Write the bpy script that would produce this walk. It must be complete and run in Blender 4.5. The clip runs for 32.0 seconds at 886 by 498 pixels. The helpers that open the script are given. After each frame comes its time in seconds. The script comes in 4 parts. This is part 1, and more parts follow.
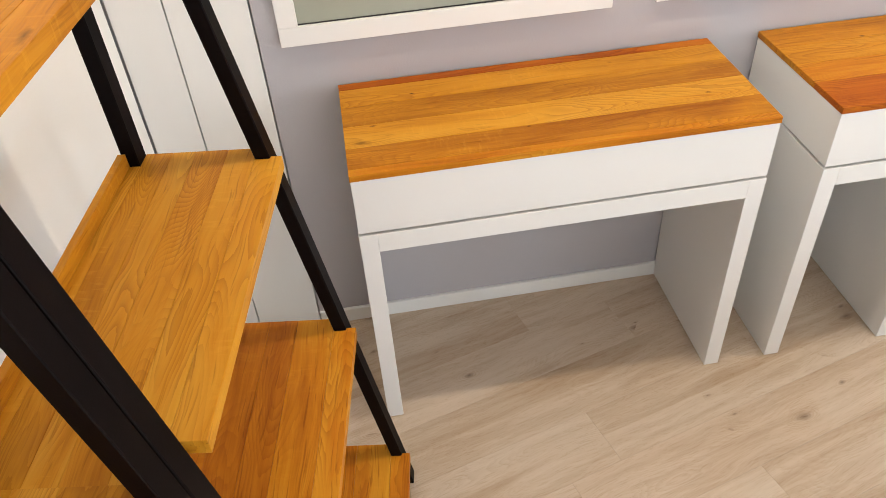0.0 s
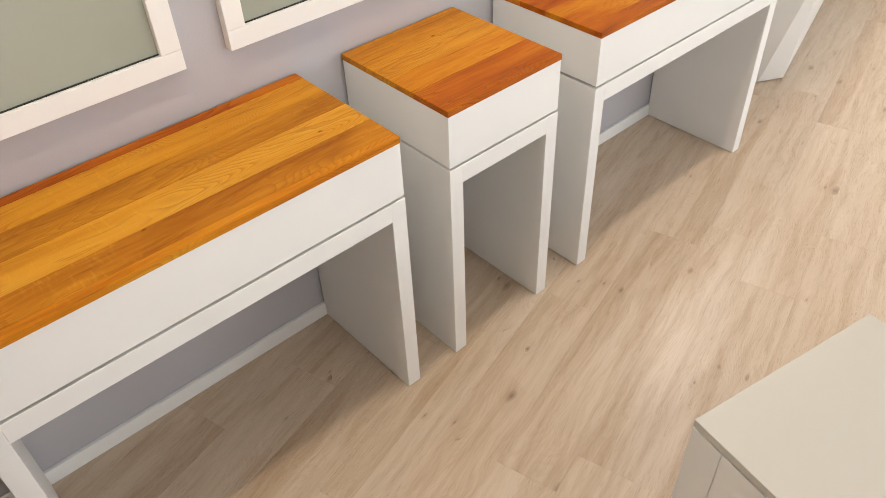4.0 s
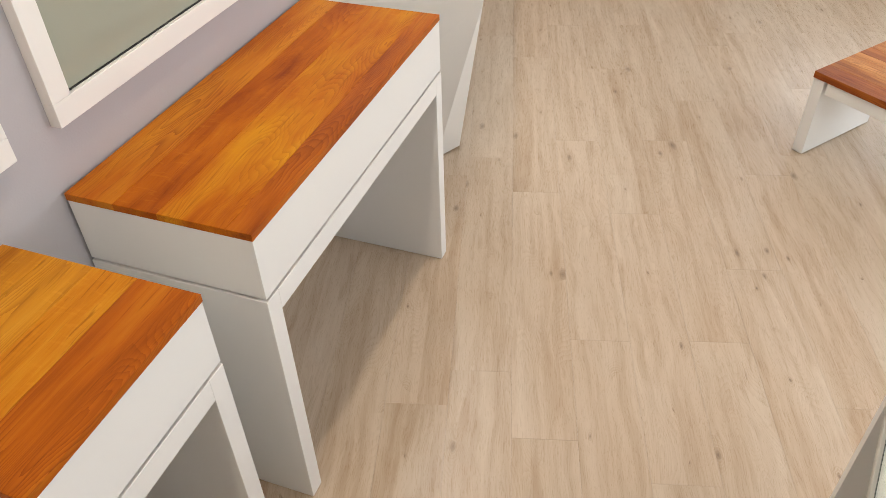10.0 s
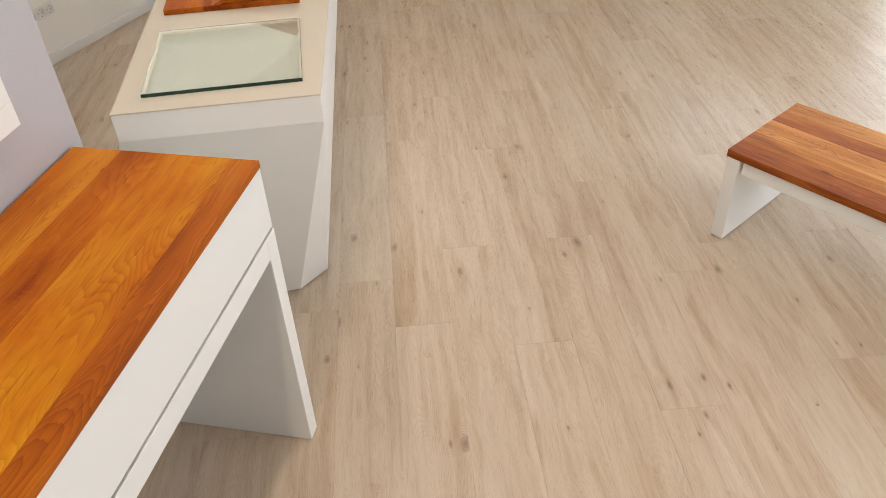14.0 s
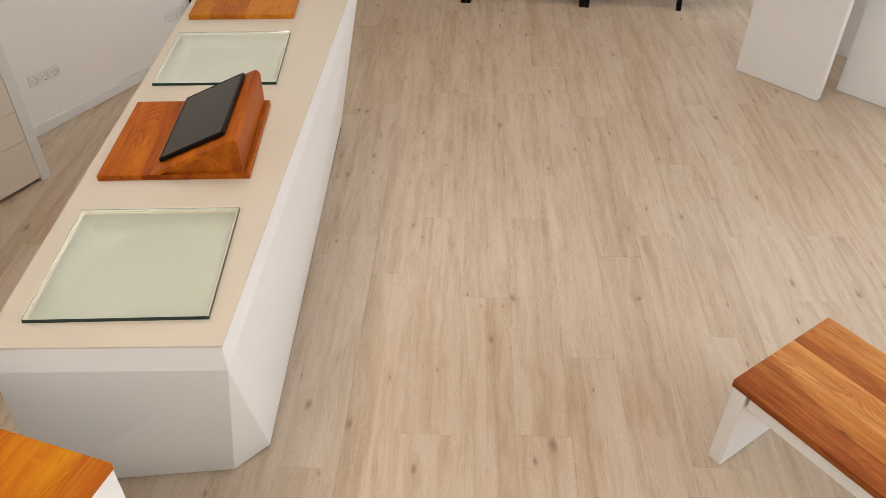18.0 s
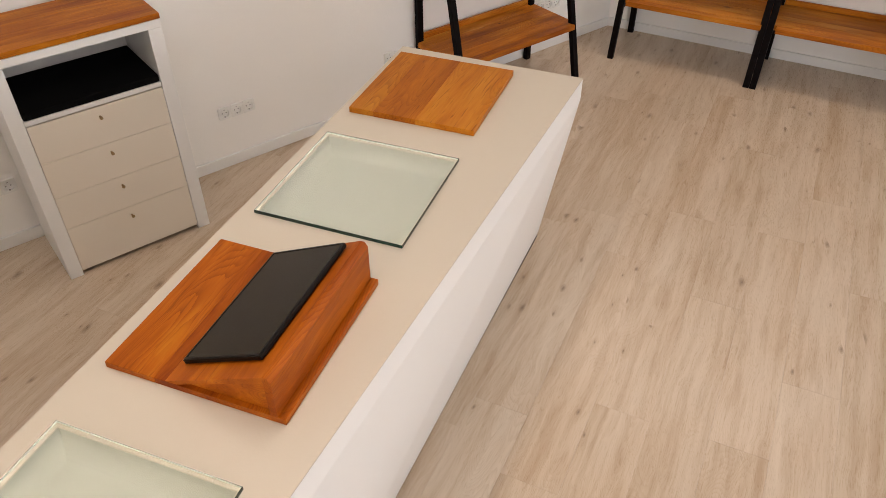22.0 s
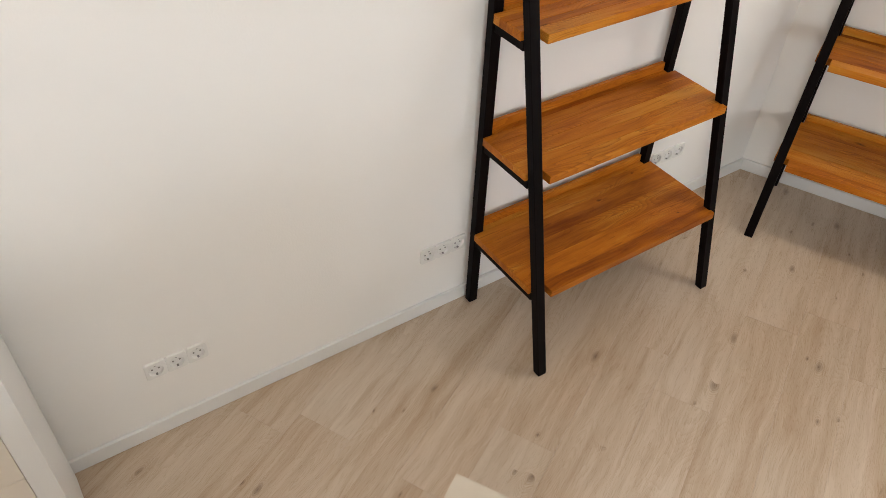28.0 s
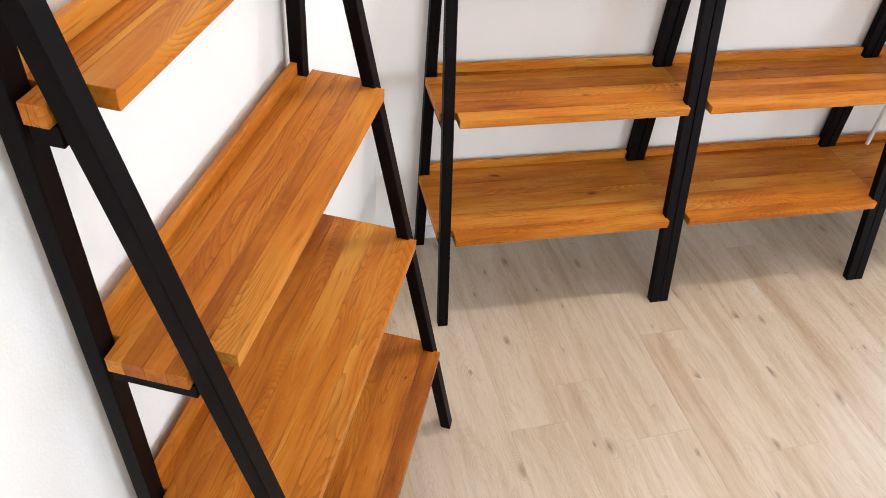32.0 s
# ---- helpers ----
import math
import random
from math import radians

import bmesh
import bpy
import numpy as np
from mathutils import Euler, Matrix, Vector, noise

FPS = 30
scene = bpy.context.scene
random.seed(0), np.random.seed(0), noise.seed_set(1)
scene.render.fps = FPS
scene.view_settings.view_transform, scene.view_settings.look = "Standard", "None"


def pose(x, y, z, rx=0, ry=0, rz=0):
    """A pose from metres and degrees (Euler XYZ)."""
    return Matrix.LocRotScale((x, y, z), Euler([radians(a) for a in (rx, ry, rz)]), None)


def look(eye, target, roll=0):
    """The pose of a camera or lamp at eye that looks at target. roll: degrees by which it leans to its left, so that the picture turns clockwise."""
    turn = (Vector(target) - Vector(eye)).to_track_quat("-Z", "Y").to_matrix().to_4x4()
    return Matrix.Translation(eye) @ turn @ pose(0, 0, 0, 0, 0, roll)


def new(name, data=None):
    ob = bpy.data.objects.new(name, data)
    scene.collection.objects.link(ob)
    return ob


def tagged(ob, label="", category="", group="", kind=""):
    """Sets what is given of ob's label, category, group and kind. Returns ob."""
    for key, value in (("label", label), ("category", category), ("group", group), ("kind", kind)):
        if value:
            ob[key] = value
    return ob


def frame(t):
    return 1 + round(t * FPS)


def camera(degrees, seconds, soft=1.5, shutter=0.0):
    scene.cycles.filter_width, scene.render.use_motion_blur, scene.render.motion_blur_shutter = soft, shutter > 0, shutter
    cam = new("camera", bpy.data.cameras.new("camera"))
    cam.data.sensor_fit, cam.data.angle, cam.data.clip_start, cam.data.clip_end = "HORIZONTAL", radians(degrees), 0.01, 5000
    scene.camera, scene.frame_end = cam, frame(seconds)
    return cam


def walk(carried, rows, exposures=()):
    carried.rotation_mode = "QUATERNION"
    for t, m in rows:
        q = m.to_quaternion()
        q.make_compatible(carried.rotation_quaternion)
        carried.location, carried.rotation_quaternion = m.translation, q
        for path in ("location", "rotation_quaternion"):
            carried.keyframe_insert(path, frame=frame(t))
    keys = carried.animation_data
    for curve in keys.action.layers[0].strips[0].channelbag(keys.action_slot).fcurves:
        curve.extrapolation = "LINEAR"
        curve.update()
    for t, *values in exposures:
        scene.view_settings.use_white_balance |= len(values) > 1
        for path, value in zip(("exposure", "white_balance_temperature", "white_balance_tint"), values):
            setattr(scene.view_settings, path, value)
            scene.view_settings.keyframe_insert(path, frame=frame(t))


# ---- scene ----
cam = camera(60.0, 32.0, soft=0.15)
LAMP_W, WIN_W, DOOR_W = 15.5, 40.0, 50.0
EXPOSURES = [(0.0, 0.12, 6350, 10), (6.0, -0.11, 6500, 10), (9.0, -0.22, 6500, 10), (12.0, -0.32, 6550, 10), (16.0, -0.28, 6400, 10), (19.0, -0.27, 6600, 13), (22.0, -0.22, 6750, 16), (25.0, -0.18, 6600, 14), (28.0, -0.10, 6400, 10), (30.0, -0.16, 6400, 10), (31.0, 0.12, 6300, 11), (32.0, 0.60, 5800, 9)]
# seconds, eye, point looked at, roll
PATH = [
    (0, (-0.083, -0.065, 2.101), (0.082, 1.442, 0.797), -4.31),
    (0.5, (-0.119, -0.045, 2.070), (0.201, 1.448, 0.778), -4.04),
    (1, (-0.132, -0.011, 2.065), (0.307, 1.449, 0.770), -3.81),
    (1.5, (-0.124, 0.018, 2.067), (0.420, 1.437, 0.766), -3.64),
    (2, (-0.118, 0.044, 2.071), (0.529, 1.415, 0.766), -3.59),
    (2.5, (-0.112, 0.064, 2.076), (0.637, 1.382, 0.771), -3.24),
    (3, (-0.110, 0.095, 2.076), (0.742, 1.353, 0.775), -2.84),
    (3.5, (-0.057, 0.140, 2.089), (0.861, 1.337, 0.775), -2.77),
    (5.5, (0.120, 0.363, 2.055), (1.245, 1.366, 0.740), -2.07),
    (6, (0.191, 0.418, 2.031), (1.352, 1.377, 0.715), -2.03),
    (6.5, (0.255, 0.472, 2.013), (1.457, 1.384, 0.700), -2.07),
    (7, (0.324, 0.521, 2.000), (1.563, 1.385, 0.689), -2.01),
    (7.5, (0.403, 0.564, 1.992), (1.676, 1.378, 0.681), -1.93),
    (8, (0.486, 0.603, 1.989), (1.793, 1.365, 0.680), -1.81),
    (8.5, (0.569, 0.639, 1.989), (1.909, 1.346, 0.684), -1.66),
    (9, (0.646, 0.680, 1.988), (2.024, 1.326, 0.690), -1.64),
    (9.5, (0.729, 0.701, 1.995), (2.130, 1.300, 0.699), -1.86),
    (10, (0.820, 0.728, 1.996), (2.247, 1.270, 0.703), -1.82),
    (10.5, (0.916, 0.769, 1.991), (2.369, 1.243, 0.700), -1.73),
    (11, (1.013, 0.792, 1.980), (2.489, 1.206, 0.696), -1.63),
    (11.5, (1.111, 0.774, 1.945), (2.613, 1.147, 0.679), -2.22),
    (12, (1.207, 0.780, 1.935), (2.723, 1.111, 0.673), -2.41),
    (12.5, (1.291, 0.789, 1.937), (2.809, 1.119, 0.677), -2.41),
    (13, (1.380, 0.791, 1.936), (2.901, 1.123, 0.681), -2.48),
    (13.5, (1.482, 0.802, 1.944), (3.003, 1.131, 0.686), -2.43),
    (14, (1.587, 0.806, 1.942), (3.111, 1.136, 0.690), -2.58),
    (14.5, (1.703, 0.812, 1.948), (3.225, 1.141, 0.692), -2.51),
    (16.5, (1.880, 0.635, 2.271), (3.417, 0.875, 1.014), -0.13),
    (17, (2.041, 0.649, 2.278), (3.567, 0.914, 1.012), 0.30),
    (17.5, (2.199, 0.653, 2.277), (3.712, 0.973, 1.009), 0.36),
    (18, (2.353, 0.661, 2.271), (3.829, 1.128, 1.005), 0.47),
    (18.5, (2.497, 0.651, 2.287), (3.909, 1.272, 1.013), 0.23),
    (19, (2.649, 0.657, 2.284), (4.033, 1.333, 1.009), 0.08),
    (19.5, (2.797, 0.674, 2.274), (4.160, 1.394, 0.999), -0.07),
    (20, (2.934, 0.705, 2.268), (4.262, 1.487, 0.993), -0.05),
    (20.5, (3.069, 0.742, 2.268), (4.360, 1.583, 0.993), -0.07),
    (21, (3.201, 0.792, 2.265), (4.454, 1.686, 0.987), 0.02),
    (21.5, (3.330, 0.849, 2.260), (4.542, 1.796, 0.982), 0.02),
    (22, (3.459, 0.913, 2.256), (4.626, 1.912, 0.975), -0.01),
    (22.5, (3.584, 0.985, 2.253), (4.705, 2.032, 0.970), 0.04),
    (23, (3.710, 1.055, 2.255), (4.781, 2.149, 0.968), 0.16),
    (23.5, (3.835, 1.134, 2.245), (4.855, 2.276, 0.958), 0.05),
    (24, (3.951, 1.217, 2.249), (4.923, 2.394, 0.957), 0.02),
    (24.5, (4.067, 1.308, 2.247), (5.033, 2.488, 0.952), 0.06),
    (25, (4.185, 1.414, 2.243), (5.158, 2.582, 0.945), 0.20),
    (25.5, (4.313, 1.526, 2.220), (5.299, 2.686, 0.923), -0.04),
    (27.5, (4.736, 2.213, 2.246), (5.798, 3.225, 0.886), 3.21),
    (28, (4.843, 2.318, 2.229), (5.925, 3.323, 0.880), 2.98),
    (28.5, (4.966, 2.464, 2.239), (6.058, 3.440, 0.877), 3.28),
    (29, (5.081, 2.604, 2.230), (6.212, 3.532, 0.867), 3.64),
    (29.5, (5.197, 2.764, 2.199), (6.405, 3.583, 0.831), 4.45),
    (30, (5.298, 2.885, 2.193), (6.601, 3.549, 0.828), 4.92),
    (30.5, (5.399, 2.980, 2.189), (6.778, 3.492, 0.834), 4.91),
    (31, (5.507, 3.078, 2.176), (6.945, 3.420, 0.828), 5.12),
    (31.5, (5.626, 3.156, 2.151), (7.101, 3.324, 0.811), 5.03),
    (32, (5.756, 3.237, 2.142), (7.239, 3.161, 0.802), 5.77),
]
walk(cam, [(t, look(eye, aim, roll)) for t, eye, aim, roll in PATH], EXPOSURES)

# ---- world and light ----
world = bpy.data.worlds.new("world")
scene.world = world
world.use_nodes = True
wn, wl = world.node_tree.nodes, world.node_tree.links
sky = wn.new("ShaderNodeTexSky")
sky.sky_type = 'NISHITA'
sky.sun_disc = False
SUN_EL, SUN_AZ = 48.0, 144.0
sky.sun_elevation, sky.sun_rotation = radians(SUN_EL), radians(SUN_AZ)
wl.new(sky.outputs[0], wn["Background"].inputs[0])
wn["Background"].inputs[1].default_value = 0.12

sun_data = bpy.data.lights.new("sun", 'SUN')
sun_data.energy, sun_data.angle, sun_data.color = 5.0, radians(0.6), (1.0, 0.97, 0.93)
sun = new("sun", sun_data)
sun_dir = Vector((math.sin(radians(SUN_AZ)) * math.cos(radians(SUN_EL)), math.cos(radians(SUN_AZ)) * math.cos(radians(SUN_EL)), math.sin(radians(SUN_EL))))
sun.matrix_world = look(sun_dir * 20, (0, 0, 0))

CEIL = 2.95


def area(name, x, y, z, sx, sy, power, colour, rx=0, ry=0, rz=0):
    d = bpy.data.lights.new(name, 'AREA')
    d.shape, d.size, d.size_y, d.energy, d.color = 'RECTANGLE', sx, sy, power, colour
    ob = new(name, d)
    ob.matrix_world = pose(x, y, z, rx, ry, rz)
    return ob


WARM = (1.0, 0.865, 0.715)
SOFT = (1.0, 0.955, 0.90)
COOL = (0.86, 0.93, 1.0)
# lamps out of view; the first, fourth and sixth are added as fill
LAMPS = [(1.4, -0.9, 2.2, 0, 0.75, SOFT), (0.3, 1.37, 2.2, 0, 0.85, WARM), (2.6, 1.37, 2.2, 0, 1.0, WARM), (4.35, 2.12, 1.7, 16, 0.9, SOFT), (7.96, 2.19, 2.2, -76.7, 0.8, WARM), (2.42, 3.35, 1.2, 78.5, 0.8, SOFT)]
for lx, ly, ln, lr, lp, lc in LAMPS:
    area("ceiling_lamp_light", lx, ly, CEIL - 0.065, ln - 0.06, 0.09, LAMP_W * lp, lc, 0, 0, lr)
SPOTS = [(4.65, 3.33), (3.7, 3.1)]
# the shop front: two windows in the straight part, one in the angled part by the door
FRONT = Vector((0.9292, 0.3696, 0))
FRONT_A = Vector((7.60, -2.617, 0))
FRONT_IN = Vector((-FRONT.y, FRONT.x, 0))
WINDOWS = [((0.2, -2.7), (1, 0), 2.0, 2.1, 0.97), ((3.2, -2.7), (1, 0), 2.0, 2.1, 0.97), (FRONT_A.xy[:], FRONT.xy[:], 1.84, 2.19, 1.09)]
for (wx, wy), (dx, dy), ww, wh, _ in WINDOWS:
    area("window_light", wx + dx * ww / 2 - dy * 0.05, wy + dy * ww / 2 + dx * 0.05, (wh + 0.28) / 2, ww - 0.04, wh - 0.32, WIN_W * (1.8 if 3 < wx < 4 else 1.0) * ww / 2.0, COOL, 90, 0, math.degrees(math.atan2(dy, dx)))
# area lamp in the unseen door's opening, added for the floor's cool glare
area("glazed_door_light", 9.17, -0.853, 1.25, 1.75, 2.3, DOOR_W, COOL, 90, 0, 103.27)

# ---- materials ----


def nodes_of(name):
    m = bpy.data.materials.new(name)
    m.use_nodes = True
    nt = m.node_tree
    return m, nt.nodes, nt.links, nt.nodes["Principled BSDF"]


def ramp(n, stops):
    r = n.new("ShaderNodeValToRGB")
    els = r.color_ramp.elements
    while len(els) < len(stops):
        els.new(0.5)
    for e, (p, c) in zip(els, stops):
        e.position, e.color = p, (*c, 1)
    return r


def mixc(n, l, mode, fac, a, b):
    m = n.new("ShaderNodeMix")
    m.data_type, m.blend_type = 'RGBA', mode
    for sock, v in ((m.inputs[0], fac), (m.inputs[6], a), (m.inputs[7], b)):
        if hasattr(v, "is_output"):
            l.new(v, sock)
        elif isinstance(v, (int, float)):
            sock.default_value = v
        else:
            sock.default_value = (*v, 1)
    return m.outputs[2]


def math_node(n, l, op, a, b=0.0, c=0.0):
    m = n.new("ShaderNodeMath")
    m.operation = op
    for i, v in enumerate((a, b, c)):
        if hasattr(v, "is_output"):
            l.new(v, m.inputs[i])
        else:
            m.inputs[i].default_value = v
    return m.outputs[0]


def tex(n, l, kind, vec, **kw):
    t = n.new(kind)
    l.new(vec, t.inputs["Vector"])
    for k, v in kw.items():
        t.inputs[k].default_value = v
    return t


def moved(n, l, spread=37.0):
    """Object coordinates, pushed apart from piece to piece."""
    tc, oi = n.new("ShaderNodeTexCoord"), n.new("ShaderNodeObjectInfo")
    v = n.new("ShaderNodeVectorMath")
    v.operation = 'SCALE'
    cmb = n.new("ShaderNodeCombineXYZ")
    for i in range(3):
        l.new(math_node(n, l, 'MULTIPLY', oi.outputs["Random"], (1.0, 0.73, 0.41)[i]), cmb.inputs[i])
    l.new(cmb.outputs[0], v.inputs[0])
    v.inputs["Scale"].default_value = spread
    a = n.new("ShaderNodeVectorMath")
    l.new(tc.outputs["Object"], a.inputs[0])
    l.new(v.outputs[0], a.inputs[1])
    return a.outputs[0], oi.outputs["Random"]


def scaled(n, l, vec, s):
    m = n.new("ShaderNodeMapping")
    m.inputs["Scale"].default_value = s
    l.new(vec, m.inputs["Vector"])
    return m.outputs[0]


def bump(n, l, p, height, strength, distance):
    b = n.new("ShaderNodeBump")
    b.inputs["Strength"].default_value, b.inputs["Distance"].default_value = strength, distance
    l.new(height, b.inputs["Height"])
    l.new(b.outputs[0], p.inputs["Normal"])


def wood(name, dark, mid, light, knot, rough=0.45, relief=0.14, contrast=1.0, vary=0.5, knots=2.2, broad=(2.0, 13.0), crack=0.5, fleck=0.0, spec=0.3, red=0.22, knot_size=0.10, figure=0.4, knot_power=0.85, fine=1.0, rare=0.7, marks=0.0, strip=0.0, strip_vary=0.0, cluster=0.0):
    """Wood whose grain runs along local x; every piece takes another stretch of the log."""
    m, n, l, p = nodes_of(name)
    vec, rnd = moved(n, l)
    # slow bend of the grain
    warp = tex(n, l, "ShaderNodeTexNoise", scaled(n, l, vec, (3.0, 6, 6)), Scale=1.0, Detail=2.0)
    wv = n.new("ShaderNodeVectorMath")
    wv.operation = 'MULTIPLY_ADD'
    l.new(warp.outputs["Color"], wv.inputs[0])
    wv.inputs[1].default_value = (0.0, 0.05, 0.05)
    l.new(vec, wv.inputs[2])
    v = wv.outputs[0]
    streak = tex(n, l, "ShaderNodeTexNoise", scaled(n, l, v, (3.2, 85, 85)), Scale=1.0, Detail=4.0, Roughness=0.62)
    wide = tex(n, l, "ShaderNodeTexNoise", scaled(n, l, v, (broad[0], broad[1], broad[1])), Scale=1.0, Detail=3.0, Roughness=0.55)
    pores = tex(n, l, "ShaderNodeTexNoise", scaled(n, l, v, (14, 420, 420)), Scale=1.0, Detail=2.0, Roughness=0.7)
    s = math_node(n, l, 'MULTIPLY_ADD', streak.outputs["Fac"], 0.75 * contrast * fine, 0.5 - 0.375 * contrast * fine)
    s = math_node(n, l, 'ADD', s, math_node(n, l, 'MULTIPLY_ADD', wide.outputs["Fac"], 0.8 * contrast, -0.4 * contrast))
    s = math_node(n, l, 'ADD', s, math_node(n, l, 'MULTIPLY_ADD', rnd, vary, -vary / 2))
    s = math_node(n, l, 'ADD', s, math_node(n, l, 'MULTIPLY_ADD', pores.outputs["Fac"], 0.3 * contrast * fine, -0.15 * contrast * fine))
    if strip:
        # planks printed as narrow strips, each with a tone of its own
        tc2, sep = n.new("ShaderNodeTexCoord"), n.new("ShaderNodeSeparateXYZ")
        l.new(tc2.outputs["Object"], sep.inputs[0])
        row = math_node(n, l, 'FLOOR', math_node(n, l, 'DIVIDE', sep.outputs[1], strip))
        cm = n.new("ShaderNodeCombineXYZ")
        l.new(row, cm.inputs[0])
        l.new(math_node(n, l, 'MULTIPLY', rnd, 91.7), cm.inputs[1])
        wnz = n.new("ShaderNodeTexWhiteNoise")
        l.new(cm.outputs[0], wnz.inputs["Vector"])
        s = math_node(n, l, 'ADD', s, math_node(n, l, 'MULTIPLY_ADD', wnz.outputs["Value"], strip_vary, -strip_vary / 2))
    r = ramp(n, [(0.2, dark), (0.5, mid), (0.82, light)])
    l.new(s, r.inputs[0])
    col = r.outputs[0]
    # cathedral figure
    contour = tex(n, l, "ShaderNodeTexNoise", scaled(n, l, v, (1.5, 8.5, 8.5)), Scale=1.0, Detail=1.2, Roughness=0.35)
    wobble = math_node(n, l, 'MULTIPLY', streak.outputs["Fac"], 0.9)
    wave = math_node(n, l, 'FRACT', math_node(n, l, 'MULTIPLY_ADD', contour.outputs["Fac"], 46.0, wobble))
    mask = tex(n, l, "ShaderNodeTexNoise", scaled(n, l, vec, (2.2, 6, 6)), Scale=1.0, Detail=1.0)
    mk = n.new("ShaderNodeMapRange")
    mk.inputs["From Min"].default_value, mk.inputs["From Max"].default_value = 0.43, 0.57
    l.new(mask.outputs["Fac"], mk.inputs["Value"])
    wsh = math_node(n, l, 'POWER', wave, 2.2)
    col = mixc(n, l, 'MIX', math_node(n, l, 'MULTIPLY', mk.outputs[0], math_node(n, l, 'MULTIPLY', wsh, figure)), col, dark)
    # thin dark checks along the grain
    chk = tex(n, l, "ShaderNodeTexNoise", scaled(n, l, v, (5.0, 150, 150)), Scale=1.0, Detail=2.0)
    cr = n.new("ShaderNodeMapRange")
    cr.inputs["From Min"].default_value, cr.inputs["From Max"].default_value = 0.60, 0.70
    l.new(chk.outputs["Fac"], cr.inputs["Value"])
    col = mixc(n, l, 'MIX', math_node(n, l, 'MULTIPLY', cr.outputs[0], crack), col, tuple(c * 0.6 for c in dark))
    if fleck:
        fl = tex(n, l, "ShaderNodeTexNoise", scaled(n, l, vec, (95, 22, 22)), Scale=1.0, Detail=2.0, Distortion=0.6)
        fr = n.new("ShaderNodeMapRange")
        fr.inputs["From Min"].default_value, fr.inputs["From Max"].default_value = 0.56, 0.66
        l.new(fl.outputs["Fac"], fr.inputs["Value"])
        mk2 = n.new("ShaderNodeMapRange")
        mk2.inputs["From Min"].default_value, mk2.inputs["From Max"].default_value = 0.50, 0.40
        l.new(mask.outputs["Fac"], mk2.inputs["Value"])
        col = mixc(n, l, 'MIX', math_node(n, l, 'MULTIPLY', math_node(n, l, 'MULTIPLY', fr.outputs[0], mk2.outputs[0]), fleck), col, tuple(min(1, c * 1.35) for c in light))
    if marks:
        mn = tex(n, l, "ShaderNodeTexNoise", scaled(n, l, v, (3.0, 21, 21)), Scale=1.0, Detail=2.0)
        mr = n.new("ShaderNodeMapRange")
        mr.inputs["From Min"].default_value, mr.inputs["From Max"].default_value = 0.54, 0.74
        l.new(mn.outputs["Fac"], mr.inputs["Value"])
        col = mixc(n, l, 'MIX', math_node(n, l, 'MULTIPLY', mr.outputs[0], marks), col, dark)
    # knots
    vor = tex(n, l, "ShaderNodeTexVoronoi", scaled(n, l, v, (knots * 0.75, knots * 1.7, knots * 1.7)), Scale=1.0, Randomness=1.0)
    vor.voronoi_dimensions = '2D'
    gate = n.new("ShaderNodeSeparateColor")
    l.new(vor.outputs["Color"], gate.inputs[0])
    keep = math_node(n, l, 'GREATER_THAN', gate.outputs[0], rare)
    if cluster:
        cn = tex(n, l, "ShaderNodeTexNoise", scaled(n, l, vec, (2.6, 5.0, 5.0)), Scale=1.0, Detail=1.0)
        keep = math_node(n, l, 'MULTIPLY', keep, math_node(n, l, 'GREATER_THAN', cn.outputs["Fac"], cluster))
    size = math_node(n, l, 'MULTIPLY_ADD', math_node(n, l, 'POWER', gate.outputs[1], 2.0), knot_size, knot_size * 0.35)
    nk = tex(n, l, "ShaderNodeTexNoise", scaled(n, l, vec, (45, 70, 70)), Scale=1.0, Detail=3.0)
    dist = math_node(n, l, 'MULTIPLY_ADD', nk.outputs["Fac"], 0.09, math_node(n, l, 'SUBTRACT', vor.outputs["Distance"], 0.045))
    kf = math_node(n, l, 'SUBTRACT', 1.0, math_node(n, l, 'DIVIDE', dist, size))
    kc = n.new("ShaderNodeClamp")
    l.new(kf, kc.inputs["Value"])
    if cluster:
        # growth rings swirl round each knot
        halo = n.new("ShaderNodeClamp")
        l.new(math_node(n, l, 'SUBTRACT', 1.0, math_node(n, l, 'DIVIDE', dist, math_node(n, l, 'MULTIPLY', size, 3.6))), halo.inputs["Value"])
        ring = math_node(n, l, 'MULTIPLY_ADD', math_node(n, l, 'SINE', math_node(n, l, 'MULTIPLY', dist, 120.0)), 0.5, 0.55)
        swirl = math_node(n, l, 'MULTIPLY', math_node(n, l, 'MULTIPLY', ring, halo.outputs[0]), math_node(n, l, 'MULTIPLY', keep, 0.55))
        col = mixc(n, l, 'MIX', swirl, col, dark)
    col = mixc(n, l, 'MIX', math_node(n, l, 'MULTIPLY', math_node(n, l, 'MULTIPLY', kc.outputs[0], knot_power), keep), col, knot)
    tint = math_node(n, l, 'FRACT', math_node(n, l, 'MULTIPLY', rnd, 7.31))
    col = mixc(n, l, 'MULTIPLY', math_node(n, l, 'MULTIPLY', tint, red), col, (1.0, 0.70, 0.50))
    l.new(col, p.inputs["Base Color"])
    p.inputs["Specular IOR Level"].default_value = spec
    l.new(math_node(n, l, 'MULTIPLY_ADD', pores.outputs["Fac"], 0.18, rough - 0.09), p.inputs["Roughness"])
    bump(n, l, p, math_node(n, l, 'ADD', pores.outputs["Fac"], streak.outputs["Fac"]), relief, 0.002)
    return m


